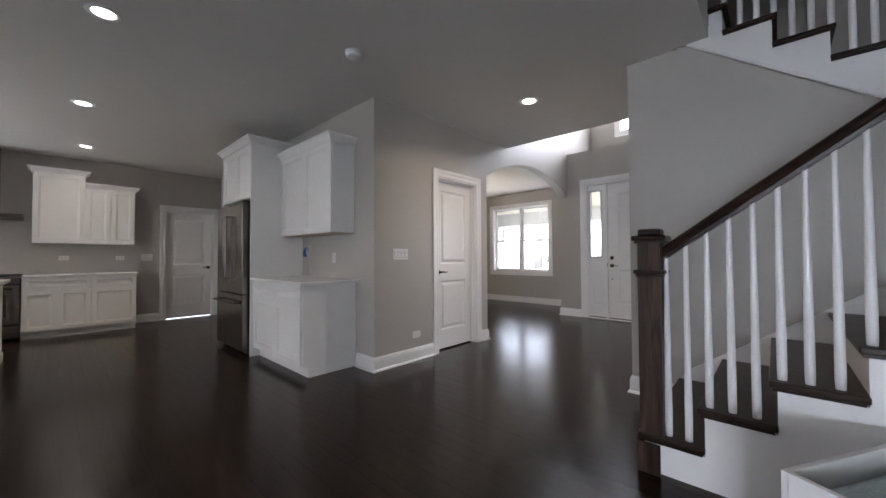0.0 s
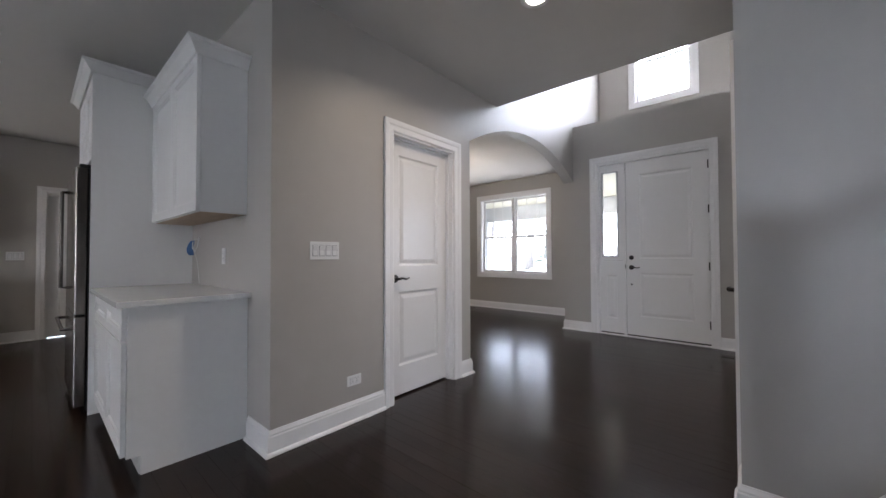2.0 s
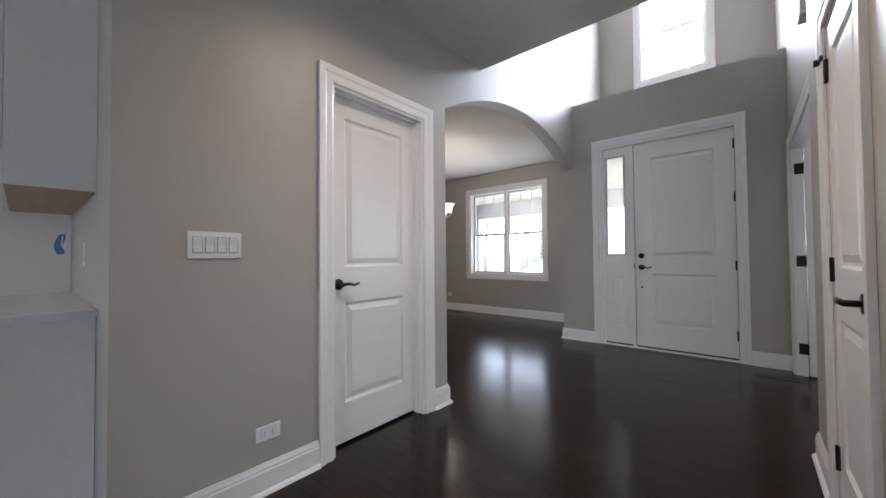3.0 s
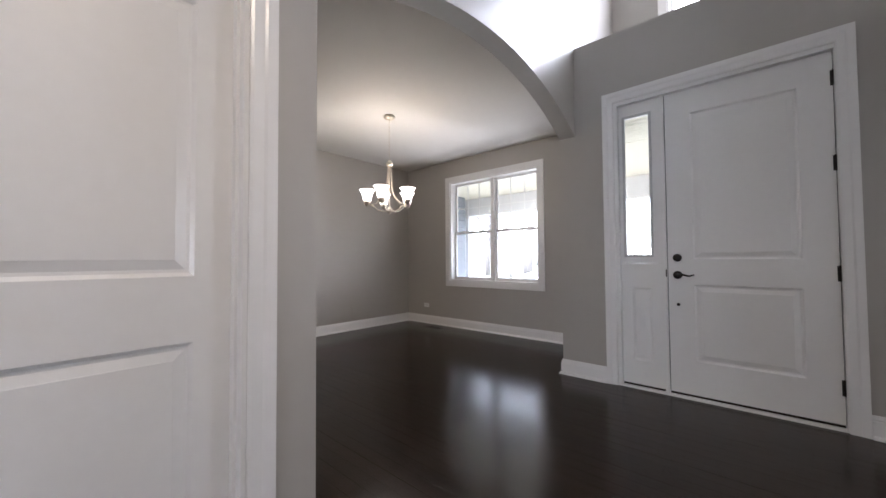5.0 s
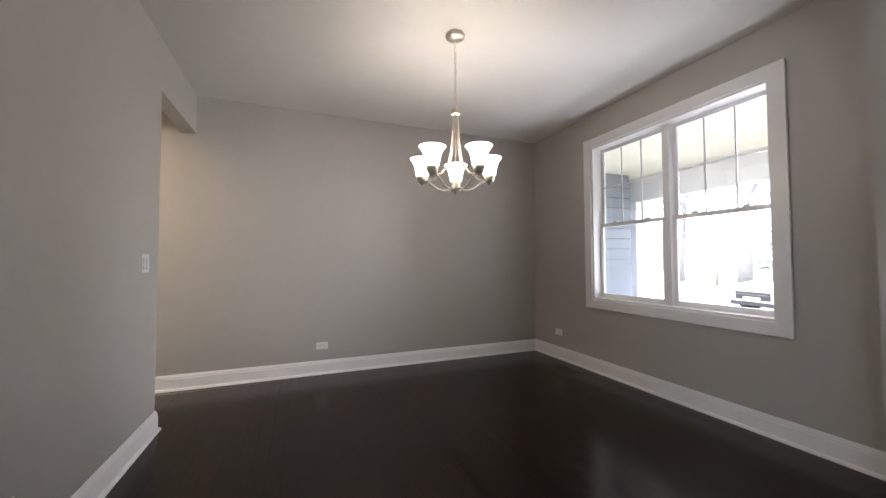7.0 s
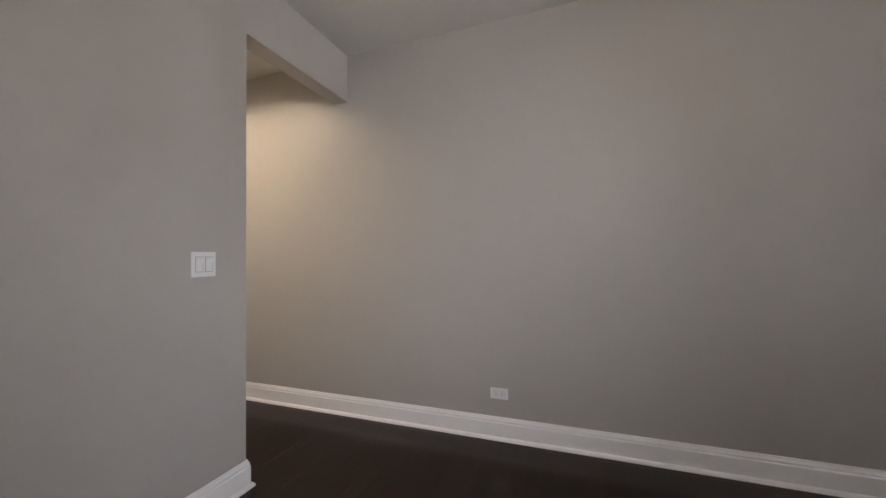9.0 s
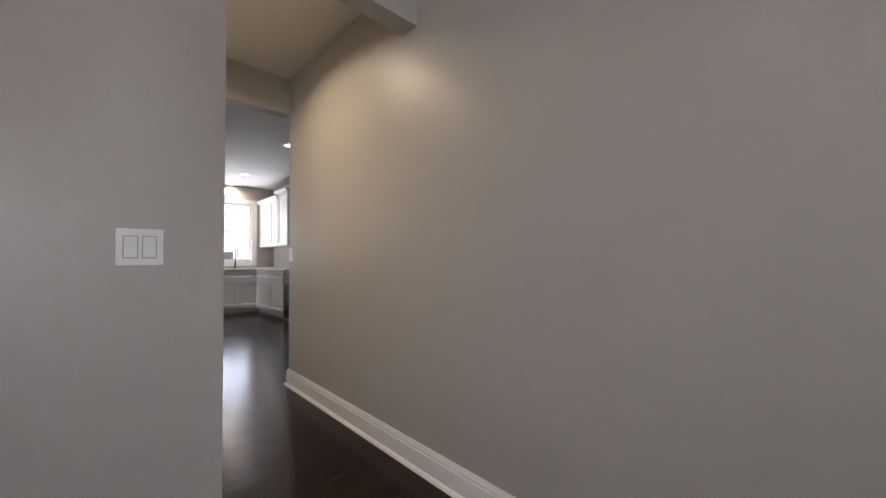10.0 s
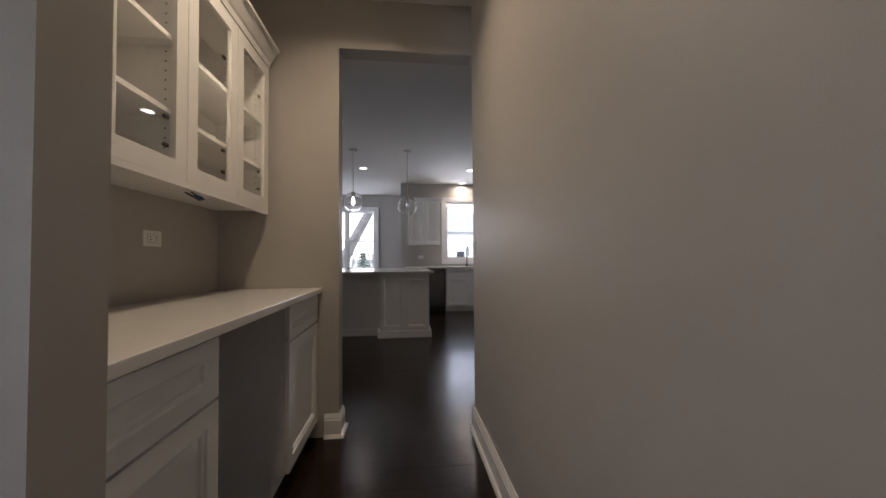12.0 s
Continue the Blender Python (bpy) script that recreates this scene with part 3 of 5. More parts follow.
part("door_leaf", leaf(FW, FH, 0.044, [(0.17, FW - 0.17, 0.26, 0.86), (0.17, FW - 0.17, 1.06, FH - 0.19)], RAISED, x=0.386, z=0.036, y=0.04), TRIM, FD)
# black strips put the shade of the door's edge gaps into colour
for xx in (0.3805, 1.3375):
    part("weatherstrip", box(xx, xx + 0.005, 0.052, 0.08, 0.036, 2.456), BLACK, FD, "thin black strip painting in the shaded gap along the door edge")
part("sidelight_panel", leaf(0.3155, 1.03, 0.044, [(0.085, 0.23, 0.20, 0.82)], RAISED, x=0.033, z=0.036, y=0.04), TRIM, FD)
bm = box(0.033, 0.075, 0.04, 0.084, 1.068, 2.456)
box(0.275, 0.3485, 0.04, 0.084, 1.068, 2.456, bm)
box(0.0755, 0.2745, 0.04, 0.084, 1.068, 1.13, bm)
box(0.0755, 0.2745, 0.04, 0.084, 2.34, 2.456, bm)
part("sidelight_frame", bm, TRIM, FD)
bm = box(0.062, 0.082, 0.028, 0.0395, 1.118, 2.353)
box(0.268, 0.288, 0.028, 0.0395, 1.118, 2.353, bm)
box(0.0825, 0.2675, 0.028, 0.0395, 1.118, 1.138, bm)
box(0.0825, 0.2675, 0.028, 0.0395, 2.333, 2.353, bm)
part("glazing_bead", bm, material("grey_bead", (0.5, 0.5, 0.5), 0.4), FD, "grey plastic bead round the sidelight glass")
part("pane", box(0.076, 0.274, 0.058, 0.064, 1.131, 2.339), GLASS, FD).visible_shadow = False
for z in (0.27, 1.0, 1.72, 2.28):
    hinge(z, FD, 1.338, 0.042)
lever(FD, 0.452, 0.04, 0.972, 1)
part("strike_plate", box(0.372, 0.3805, 0.0165, 0.0195, 0.955, 1.015, bevel=0.001), BLACK, FD)
part("deadbolt", lathe([(0.0, 0.0), (0.03, 0.0), (0.032, 0.008), (0.026, 0.016), (0, 0.016)], 20), BLACK, FD, "dark bronze deadbolt", True).matrix_basis = pose(0.452, 0.04, 1.11, 90, 0, 0)
part("viewer", lathe([(0.0, 0.0), (0.012, 0.0), (0.012, 0.006), (0, 0.006)], 12), BLACK, FD, "", True).matrix_basis = pose(0.452, 0.04, 0.735, 90, 0, 0)
# ---- stairs ----
RUN, RISE, NX = 0.2655, 0.1945, -0.563


def baluster(z, h):
    bm = bmesh.new()
    prof = [(0.016, 0), (0.0175, 0.04), (0.0175, 0.20), (0.0165, 0.26), (0.0105, h - 0.01), (0.0105, h)]
    return lathe(prof, 12, bm)


def flight(name, label, nose_x, top0, steps, direction, y0, y1, open_side):
    """A flight along x; nose_x: nosing of its first tread, top0: height of that tread."""
    st = thing(name, label, "staircase")
    for i in range(steps):
        nx, z = nose_x + direction * RUN * i, top0 + RISE * i
        a, b = nx, nx + direction * (RUN + 0.03)
        x0, x1 = min(a, b), max(a, b)
        ya, yb = (y0 - 0.035, y1) if open_side else (y0, y1)
        part("tread", box(x0, x1, ya, yb, z - 0.028, z, bevel=0.006), STAIRWOOD, st, "dark stained oak tread")
        part("cove", box(x0 + 0.012, x1 - 0.012, ya + 0.016, yb, z - 0.044, z - 0.0285), STAIRWOOD, st)
        rx = nx + direction * 0.028
        part("riser", box(min(rx, rx + direction * 0.018), max(rx, rx + direction * 0.018), y0 + 0.02, y1, z - RISE, z - 0.045), TRIM, st, "white painted riser")
    return st


low = flight("staircase", "straight lower flight with dark oak treads and white risers", NX, 0.207, 8, 1, 2.17, 3.28, True)
outline = [(NX + 0.028, 0.004)]
for i in range(8):
    x = NX + 0.028 + RUN * i
    outline += [(x, 0.207 + RISE * i - 0.045), (x + RUN, 0.207 + RISE * i - 0.045)]
outline += [(NX + 0.028 + RUN * 8, 0.004)]
part("stringer", prism(outline, "y", 2.168, 2.189), TRIM, low, "white painted stringer panel down to the floor")
part("landing", box(1.60, 2.6, 2.17, 4.4, 1.52, 1.70), STAIRWOOD, low, "dark stained oak landing")
up = flight("staircase", "upper flight going back over the wall, dark treads", 1.366, 1.816, 7, -1, 3.30, 4.40, True)
outline = []
for i in range(7):
    x = 1.366 - 0.028 - RUN * i
    outline += [(x, 1.816 + RISE * i - 0.045), (x - RUN, 1.816 + RISE * i - 0.045)]
outline = [p for p in outline if p[0] > -0.30] + [(-0.335, 2.937), (-0.335, 2.771), (-0.48, 2.771), (1.60, 1.247), (1.60, 1.75)]
part("stringer", prism(outline, "y", 3.272, 3.2995), TRIM, up, "white painted stringer board above the wall")
part("stringer_bead", tube([(-0.47, 3.270, 2.765), (1.58, 3.270, 1.265)], 0.011, 8), TRIM, up)
part("soffit", prism([(-0.30, 2.66), (1.60, 1.24), (1.60, 1.26), (-0.30, 2.68)], "y", 3.43, 4.40), CEIL, up)


def railing(name, label, xs, base, rail_at, y, rail_pts):
    rl = thing(name, label, "stair railing")
    for x in xs:
        zb, zt = base(x), rail_at(x)
        b = part("baluster", baluster(0, zt - zb), TRIM, rl, "white tapered baluster", True)
        b.matrix_basis = pose(x, y, zb)
    (xa, za), (xb, zb) = rail_pts
    d = Vector((xb - xa, 0, zb - za)).normalized()
    nrm = Vector((-d.z, 0, d.x))
    if nrm.z < 0:
        nrm = -nrm
    prof = [(-0.026, -0.03), (-0.030, -0.012), (-0.024, -0.004), (-0.032, 0.012), (-0.026, 0.027), (-0.012, 0.034), (0.012, 0.034), (0.026, 0.027), (0.032, 0.012), (0.024, -0.004), (0.030, -0.012), (0.026, -0.03)]
    bm = bmesh.new()
    r0 = [bm.verts.new(Vector((xa, y + u, za)) + nrm * v) for u, v in prof]
    r1 = [bm.verts.new(Vector((xb, y + u, zb)) + nrm * v) for u, v in prof]
    for i in range(len(prof)):
        j = (i + 1) % len(prof)
        bm.faces.new((r0[i], r0[j], r1[j], r1[i]))
    bm.faces.new(r0[::-1])
    bm.faces.new(r1)
    bmesh.ops.recalc_face_normals(bm, faces=bm.faces)
    part("handrail", bm, STAIRWOOD, rl, "dark stained oak handrail")
    return rl


slope = RISE / RUN
def low_rail(x):
    return 1.480 + x * slope
def low_tread(x):
    return 0.207 + RISE * math.floor((x - NX) / RUN)
railing("stair_railing", "dark oak handrail on white tapered balusters of the lower flight", [-0.426 + 0.0877 * k for k in range(19)], low_tread, lambda x: low_rail(x) - 0.02, 2.195, ((-0.44, low_rail(-0.44)), (1.25, low_rail(1.25))))
def up_tread(x):
    return 2.594 + RISE * math.floor((0.30 - x) / RUN)
def up_rail(x):
    return 2.60 + (0.30 - x) * slope + 0.95
railing("stair_railing", "dark oak handrail on white balusters of the upper flight", [-0.245 + 0.0885 * k for k in range(17)], up_tread, up_rail, 3.32, ((-0.35, up_rail(-0.35)), (1.25, up_rail(1.25))))

nw = thing("newel_post", "square dark oak newel post on the bottom stair tread", "newel post", pose(-0.495, 2.195, 0))
H = 0.055
part("post", box(-H, H, -H, H, 0.193, 1.23, bevel=0.003), NEWEL, nw)
part("base", box(-H - 0.012, H - 0.0145, -H - 0.012, -H - 0.0005, 0.004, 0.163, bevel=0.002), NEWEL, nw)
part("collar", box(-H - 0.018, H + 0.018, -H - 0.018, H + 0.018, 1.052, 1.073, bevel=0.006), STAIRWOOD, nw)
part("neck", box(-H - 0.008, H + 0.008, -H - 0.008, H + 0.008, 1.037, 1.0515, bevel=0.003), STAIRWOOD, nw)
part("cap", box(-H - 0.026, H + 0.026, -H - 0.026, H + 0.026, 1.23, 1.258, bevel=0.01, bm=box(-H - 0.012, H + 0.012, -H - 0.012, H + 0.012, 1.216, 1.2295)), STAIRWOOD, nw)
part("cap_top", box(-H + 0.002, H - 0.002, -H + 0.002, H - 0.002, 1.2585, 1.292, bevel=0.008), STAIRWOOD, nw)

# ---- cabinets ----
def cabinet(name, label, m, w, d, z0, z1, fronts, toe=0.0, cat="cabinet", crown=False, left=0, right=0, raw=False):
    """Box w wide, d deep, its face at local y=0 towards -y, back at y=d. fronts: (kind, x0, x1, z0, z1)."""
    c = thing(name, label, cat, m)
    part("body", box(0, w, 0.021, d, z0 + toe, z1), CAB, c)
    if toe:
        part("toe_kick", box(0.0, w, 0.075, d, z0 + 0.003, z0 + toe - 0.0005), CAB, c)
    for kind, a, b, p, q in fronts:
        a, b, p, q = a + 0.003, b - 0.003, p + 0.004, q - 0.004
        fr = 0.057 if (q - p) > 0.3 else 0.048
        part("drawer_front" if kind == "drawer" else "door", leaf(b - a, q - p, 0.019, [(fr, b - a - fr, fr, q - p - fr)], SHAKER, x=a, z=p), CAB, c)
    if crown:
        prof = [(0, z1 - 0.035), (-0.012, z1 - 0.035), (-0.018, z1 - 0.02), (-0.045, z1 + 0.02), (-0.06, z1 + 0.028), (-0.06, z1 + 0.045), (0, z1 + 0.045)]
        bm = bmesh.new()
        l, r = (1 if left else 0), (1 if right else 0)
        rows = []
        for u, v in prof:
            rows.append([bm.verts.new(p) for p in ((u * l - 0.0005, d, v), (u * l - 0.0005, u - 0.0005, v), (w - u * r + 0.0005, u - 0.0005, v), (w - u * r + 0.0005, d, v))])
        for a, b in zip(rows, rows[1:]):
            for k in range(3):
                bm.faces.new((a[k], a[k + 1], b[k + 1], b[k]))
        bm.faces.new(rows[-1])
        bmesh.ops.recalc_face_normals(bm, faces=bm.faces)
        part("crown", bm, CAB, c, "profiled crown moulding")
    if raw:
        part("underside", box(0.01, w - 0.01, 0.024, d - 0.002, z0 - 0.003, z0 - 0.0005), RAW, c, "unpainted maple underside")
    return c


def worktop(name, label, b):
    return tagged(put(name, box(*b, bevel=0.003), QUARTZ), label, "worktop")


# coffee bar, facing -y
cabinet("base_cabinet", "white shaker base cabinet of the coffee bar, drawers over doors", pose(-4.475, 1.565, 0), 1.18, 0.598, 0, 0.885,
        [("drawer", 0.0, 0.59, 0.70, 0.875), ("drawer", 0.59, 1.18, 0.70, 0.875), ("door", 0.0, 0.59, 0.108, 0.695), ("door", 0.59, 1.18, 0.108, 0.695)], toe=0.105)
ep = thing("end_panel", "white flat end panel closing the coffee bar cabinet", "cabinet panel")
part("panel", box(-3.294, -3.276, 1.586, 2.163, 0.106, 0.884), CAB, ep)
part("foot", box(-3.294, -3.276, 1.645, 2.163, 0.003, 0.1058), CAB, ep)
worktop("worktop", "white quartz worktop on the coffee bar cabinets", (-4.475, -3.215, 1.535, 2.163, 0.886, 0.917))
cabinet("wall_cabinet", "white shaker wall cabinet over the coffee bar, two doors", pose(-4.475, 1.885, 0), 1.175, 0.278, 1.41, 2.375,
        [("door", 0.0, 0.5875, 1.41, 2.355), ("door", 0.5875, 1.175, 1.41, 2.355)], crown=True, right=1, raw=True)
# refrigerator enclosure
fs = cabinet("refrigerator_surround", "deep white cabinet above the refrigerator between tall panels", pose(-5.50, 1.535, 0), 1.022, 0.627, 1.86, 2.53,
        [("door", 0.024, 0.511, 1.86, 2.49), ("door", 0.511, 0.998, 1.86, 2.49)], crown=True, left=1, right=1)
part("side_panel", box(0.999, 1.022, 0.0, 0.627, 0.003, 1.8595), CAB, fs)
part("side_panel", box(0.0, 0.023, 0.0, 0.627, 0.003, 1.8595), CAB, fs)
part("stile", box(0.999, 1.0222, 0.0, 0.0205, 1.86, 2.49), CAB, fs)
part("stile", box(0.0, 0.023, 0.0, 0.0205, 1.86, 2.49), CAB, fs)
fr = thing("refrigerator", "stainless french-door refrigerator with bar handles, in a white enclosure", "refrigerator", pose(-5.46, 1.46, 0))
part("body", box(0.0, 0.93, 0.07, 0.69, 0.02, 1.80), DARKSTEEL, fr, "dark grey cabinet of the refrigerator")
part("door", box(0.002, 0.463, 0.0, 0.066, 0.72, 1.80, bevel=0.008), STEEL, fr)
part("door", box(0.467, 0.928, 0.0, 0.066, 0.72, 1.80, bevel=0.008), STEEL, fr)
part("freezer_drawer", box(0.002, 0.928, 0.0, 0.066, 0.06, 0.712, bevel=0.008), STEEL, fr)
part("hinge_cover", box(0.84, 0.92, 0.02, 0.12, 1.801, 1.825, bevel=0.004), DARKSTEEL, fr)
for x in (0.425, 0.505):
    part("handle", tube([(x, -0.002, 0.90), (x, -0.05, 0.90), (x, -0.05, 1.66), (x, -0.002, 1.66)], 0.011, 10), STEEL, fr, "brushed steel bar handle")
part("handle", tube([(0.08, -0.002, 0.62), (0.08, -0.055, 0.62), (0.85, -0.055, 0.62), (0.85, -0.002, 0.62)], 0.012, 10), STEEL, fr, "brushed steel bar handle")

# kitchen west run, facing +x
W = lambda y: pose(-7.72, y, 0, 0, 0, 90)
cabinet("base_cabinet", "white shaker base cabinet, one wide drawer over two doors", W(-0.33), 0.70, 0.605, 0, 0.885, [("drawer", 0, 0.70, 0.70, 0.875), ("door", 0, 0.35, 0.108, 0.695), ("door", 0.35, 0.70, 0.108, 0.695)], toe=0.105)
cabinet("base_cabinet", "white shaker base cabinet, one drawer over one door", W(0.371), 0.53, 0.605, 0, 0.885, [("drawer", 0, 0.53, 0.70, 0.875), ("door", 0, 0.53, 0.108, 0.695)], toe=0.105)
worktop("worktop", "white quartz worktop beside the range", (-8.328, -7.695, -0.33, 0.92, 0.886, 0.917))
U = lambda y: pose(-7.99, y, 0, 0, 0, 90)
cabinet("wall_cabinet", "tall white shaker wall cabinet with crown beside the range hood", U(-0.25), 0.55, 0.338, 1.385, 2.48, [("door", 0, 0.55, 1.385, 2.45)], crown=True, left=1, right=1)
cabinet("wall_cabinet", "white two-door shaker wall cabinet with crown", U(0.301), 0.60, 0.338, 1.385, 2.30, [("door", 0, 0.30, 1.385, 2.28), ("door", 0.30, 0.60, 1.385, 2.28)], crown=True, right=1)
rg = thing("range", "stainless range with a dark oven window between white cabinets", "range", pose(-7.70, -1.10, 0, 0, 0, 90))
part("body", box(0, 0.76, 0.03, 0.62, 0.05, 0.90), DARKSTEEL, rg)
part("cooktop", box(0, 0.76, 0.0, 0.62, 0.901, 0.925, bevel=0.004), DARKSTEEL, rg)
part("control_panel", box(0.002, 0.758, 0.0, 0.029, 0.80, 0.90, bevel=0.004), STEEL, rg)
part("oven_door", box(0.002, 0.758, 0.0, 0.029, 0.24, 0.79, bevel=0.004), STEEL, rg)
part("oven_window", box(0.12, 0.64, -0.003, -0.0005, 0.36, 0.66), DARKSTEEL, rg)
part("storage_drawer", box(0.002, 0.758, 0.0, 0.029, 0.06, 0.23, bevel=0.004), STEEL, rg)
part("handle", tube([(0.08, -0.002, 0.74), (0.08, -0.045, 0.74), (0.68, -0.045, 0.74), (0.68, -0.002, 0.74)], 0.011), STEEL, rg)
hd = thing("range_hood", "stainless chimney range hood on the wall over the range", "range hood", pose(-8.326, -0.72, 0))
part("canopy", prism([(0.0, 1.72), (0.50, 1.72), (0.50, 1.76), (0.30, 1.80), (0.0, 1.80)], "y", -0.38, 0.38), STEEL, hd)
part("chimney", box(0.0, 0.28, -0.15, 0.15, 1.801, 2.76), STEEL, hd)

# kitchen south run, facing +y, and the corner
S = lambda x: pose(x, -2.70, 0, 0, 0, 180)
cabinet("base_cabinet", "white shaker sink base cabinet, false drawer over two doors", S(-6.93), 0.95, 0.765, 0, 0.885, [("drawer", 0, 0.95, 0.70, 0.875), ("door", 0, 0.475, 0.108, 0.695), ("door", 0.475, 0.95, 0.108, 0.695)], toe=0.105)
dwm = thing("dishwasher", "stainless dishwasher with a bar handle under the worktop", "dishwasher", S(-6.31))
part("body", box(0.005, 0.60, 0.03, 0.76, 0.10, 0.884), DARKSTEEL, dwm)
part("door", box(0.007, 0.598, 0.0, 0.029, 0.11, 0.88, bevel=0.004), STEEL, dwm)
part("handle", tube([(0.07, -0.002, 0.80), (0.07, -0.04, 0.80), (0.53, -0.04, 0.80), (0.53, -0.002, 0.80)], 0.01), STEEL, dwm)
part("toe_kick", box(0.007, 0.598, 0.06, 0.10, 0.003, 0.099), DARKSTEEL, dwm)
tagged(put("end_panel", box(-6.319, -6.10, -3.465, -2.70, 0.003, 0.884), CAB), "white end panel beside the dishwasher", "cabinet panel")
cabinet("base_cabinet", "white shaker corner base cabinet", pose(-7.881, -2.70, 0, 0, 0, 180), 0.445, 0.765, 0, 0.885, [("door", 0, 0.2, 0.108, 0.875)], toe=0.105)
cabinet("base_cabinet", "white shaker base cabinet next to the range", W(-2.69), 1.58, 0.605, 0, 0.885, [("drawer", 0, 0.79, 0.70, 0.875), ("door", 0, 0.79, 0.108, 0.695), ("drawer", 0.79, 1.58, 0.70, 0.875), ("door", 0.79, 1.58, 0.108, 0.695)], toe=0.105)
worktop("worktop", "white quartz worktop along the sink wall", (-8.328, -6.085, -3.466, -2.67, 0.886, 0.917))
worktop("worktop", "white quartz worktop between corner and range", (-8.328, -7.695, -2.669, -1.11, 0.886, 0.917))
cabinet("wall_cabinet", "white two-door shaker wall cabinet beside the sink window", pose(-6.18, -3.14, 0, 0, 0, 180), 0.68, 0.328, 1.385, 2.35, [("door", 0, 0.34, 1.385, 2.34), ("door", 0.34, 0.68, 1.385, 2.34)], crown=True, left=1, right=1)
cabinet("wall_cabinet", "white shaker wall cabinet in the kitchen corner", pose(-7.99, -3.465, 0, 0, 0, 90), 1.2, 0.338, 1.385, 2.40, [("door", 0.35, 0.775, 1.385, 2.38), ("door", 0.775, 1.2, 1.385, 2.38)], crown=True, right=1)
cabinet("wall_cabinet", "tall white shaker wall cabinet beyond the range hood", U(-2.25), 0.55, 0.338, 1.385, 2.48, [("door", 0, 0.55, 1.385, 2.45)], crown=True, left=1, right=1)
fc = thing("faucet", "tall black spring faucet standing behind the sink", "faucet", pose(-7.45, -3.22, 0.918))
part("base", lathe([(0.028, 0), (0.028, 0.012), (0.016, 0.03), (0.014, 0.25)], 16), BLACK, fc, "", True)
part("spout", tube([(0, 0, 0.25)] + [(0, 0.09 - 0.09 * math.cos(a), 0.33 + 0.09 * math.sin(a)) for a in [math.pi * k / 8 for k in range(9)]] + [(0, 0.18, 0.22)], 0.012), BLACK, fc, "", True)

# island
isl = thing("kitchen_island", "white kitchen island with a quartz top and two end doors", "kitchen island")
part("body", box(-6.42, -5.74, -2.20, -0.43, 0.10, 0.884), CAB, isl)
part("base_moulding", box(-6.45, -5.71, -2.22, -0.40, 0.003, 0.10, bevel=0.006), TRIM, isl)
for x in (-6.08, -6.41):
    part("door", leaf(0.327, 0.75, 0.02, [(0.05, 0.277, 0.05, 0.70)], SHAKER), CAB, isl).matrix_basis = pose(x + 0.327, -0.409, 0.115, 0, 0, 180)
part("seating_panel", box(-5.739, -4.72, -2.20, -0.62, 0.10, 0.884), CAB, isl, "plain white recessed panel under the top")
part("base_moulding", box(-5.709, -4.71, -2.21, -0.605, 0.003, 0.0995, bevel=0.004), TRIM, isl)
worktop("worktop", "white quartz top of the kitchen island", (-6.48, -4.45, -2.25, -0.36, 0.886, 0.917))

# pantry passage, facing -x
B = lambda y: pose(-5.545, y, 0, 0, 0, -90)
cabinet("base_cabinet", "white shaker base cabinet, wide drawer over a door", B(3.953), 0.483, 0.583, 0, 0.885, [("drawer", 0, 0.473, 0.702, 0.878), ("door", 0, 0.473, 0.108, 0.702)], toe=0.105)
cabinet("base_cabinet", "narrow white shaker base cabinet, drawer over a door", B(2.85), 0.556, 0.583, 0, 0.885, [("drawer", 0, 0.553, 0.712, 0.878), ("door", 0, 0.553, 0.108, 0.712)], toe=0.105)
worktop("worktop", "white quartz worktop of the pantry passage", (-5.57, -4.962, 2.292, 3.953, 0.886, 0.917))
gc = thing("glass_wall_cabinet", "white wall cabinet with four glass doors and shelves", "cabinet", pose(-5.265, 3.957, 0, 0, 0, -90))
GW, GZ0, GZ1, GD = 1.62, 1.385, 2.33, 0.302
q = GW / 4
part("side_panel", box(0, 0.018, 0.021, GD, GZ0, GZ1), CAB, gc)
part("side_panel", box(GW - 0.018, GW, 0.021, GD, GZ0, GZ1), CAB, gc)
part("divider", box(2 * q - 0.016, 2 * q + 0.016, 0.021, GD, GZ0, GZ1), CAB, gc)
part("back_panel", box(0.0185, 2 * q - 0.0165, GD - 0.01, GD, GZ0, GZ1), CAB, gc)
part("back_panel", box(2 * q + 0.0165, GW - 0.0185, GD - 0.01, GD, GZ0, GZ1), CAB, gc)
for a, b in ((0.0185, 2 * q - 0.0165), (2 * q + 0.0165, GW - 0.0185)):
    part("bottom_panel", box(a, b, 0.021, GD - 0.0105, GZ0, GZ0 + 0.018), CAB, gc)
    part("top_panel", box(a, b, 0.021, GD - 0.0105, GZ1 - 0.018, GZ1), CAB, gc)
    for z in (1.62, 1.89):
        part("shelf", box(a + 0.001, b - 0.001, 0.03, GD - 0.012, z, z + 0.018), CAB, gc)
    bm = bmesh.new()
    for xx in (a + 0.0002, b - 0.0012):
        for y in (0.07, GD - 0.06):
            for k in range(22):
                box(xx, xx + 0.001, y - 0.003, y + 0.003, 1.47 + k * 0.036, 1.476 + k * 0.036, bm)
    tagged(part("pin_holes", bm, BLACK, gc, "rows of dark shelf pin holes"), kind="stuff")
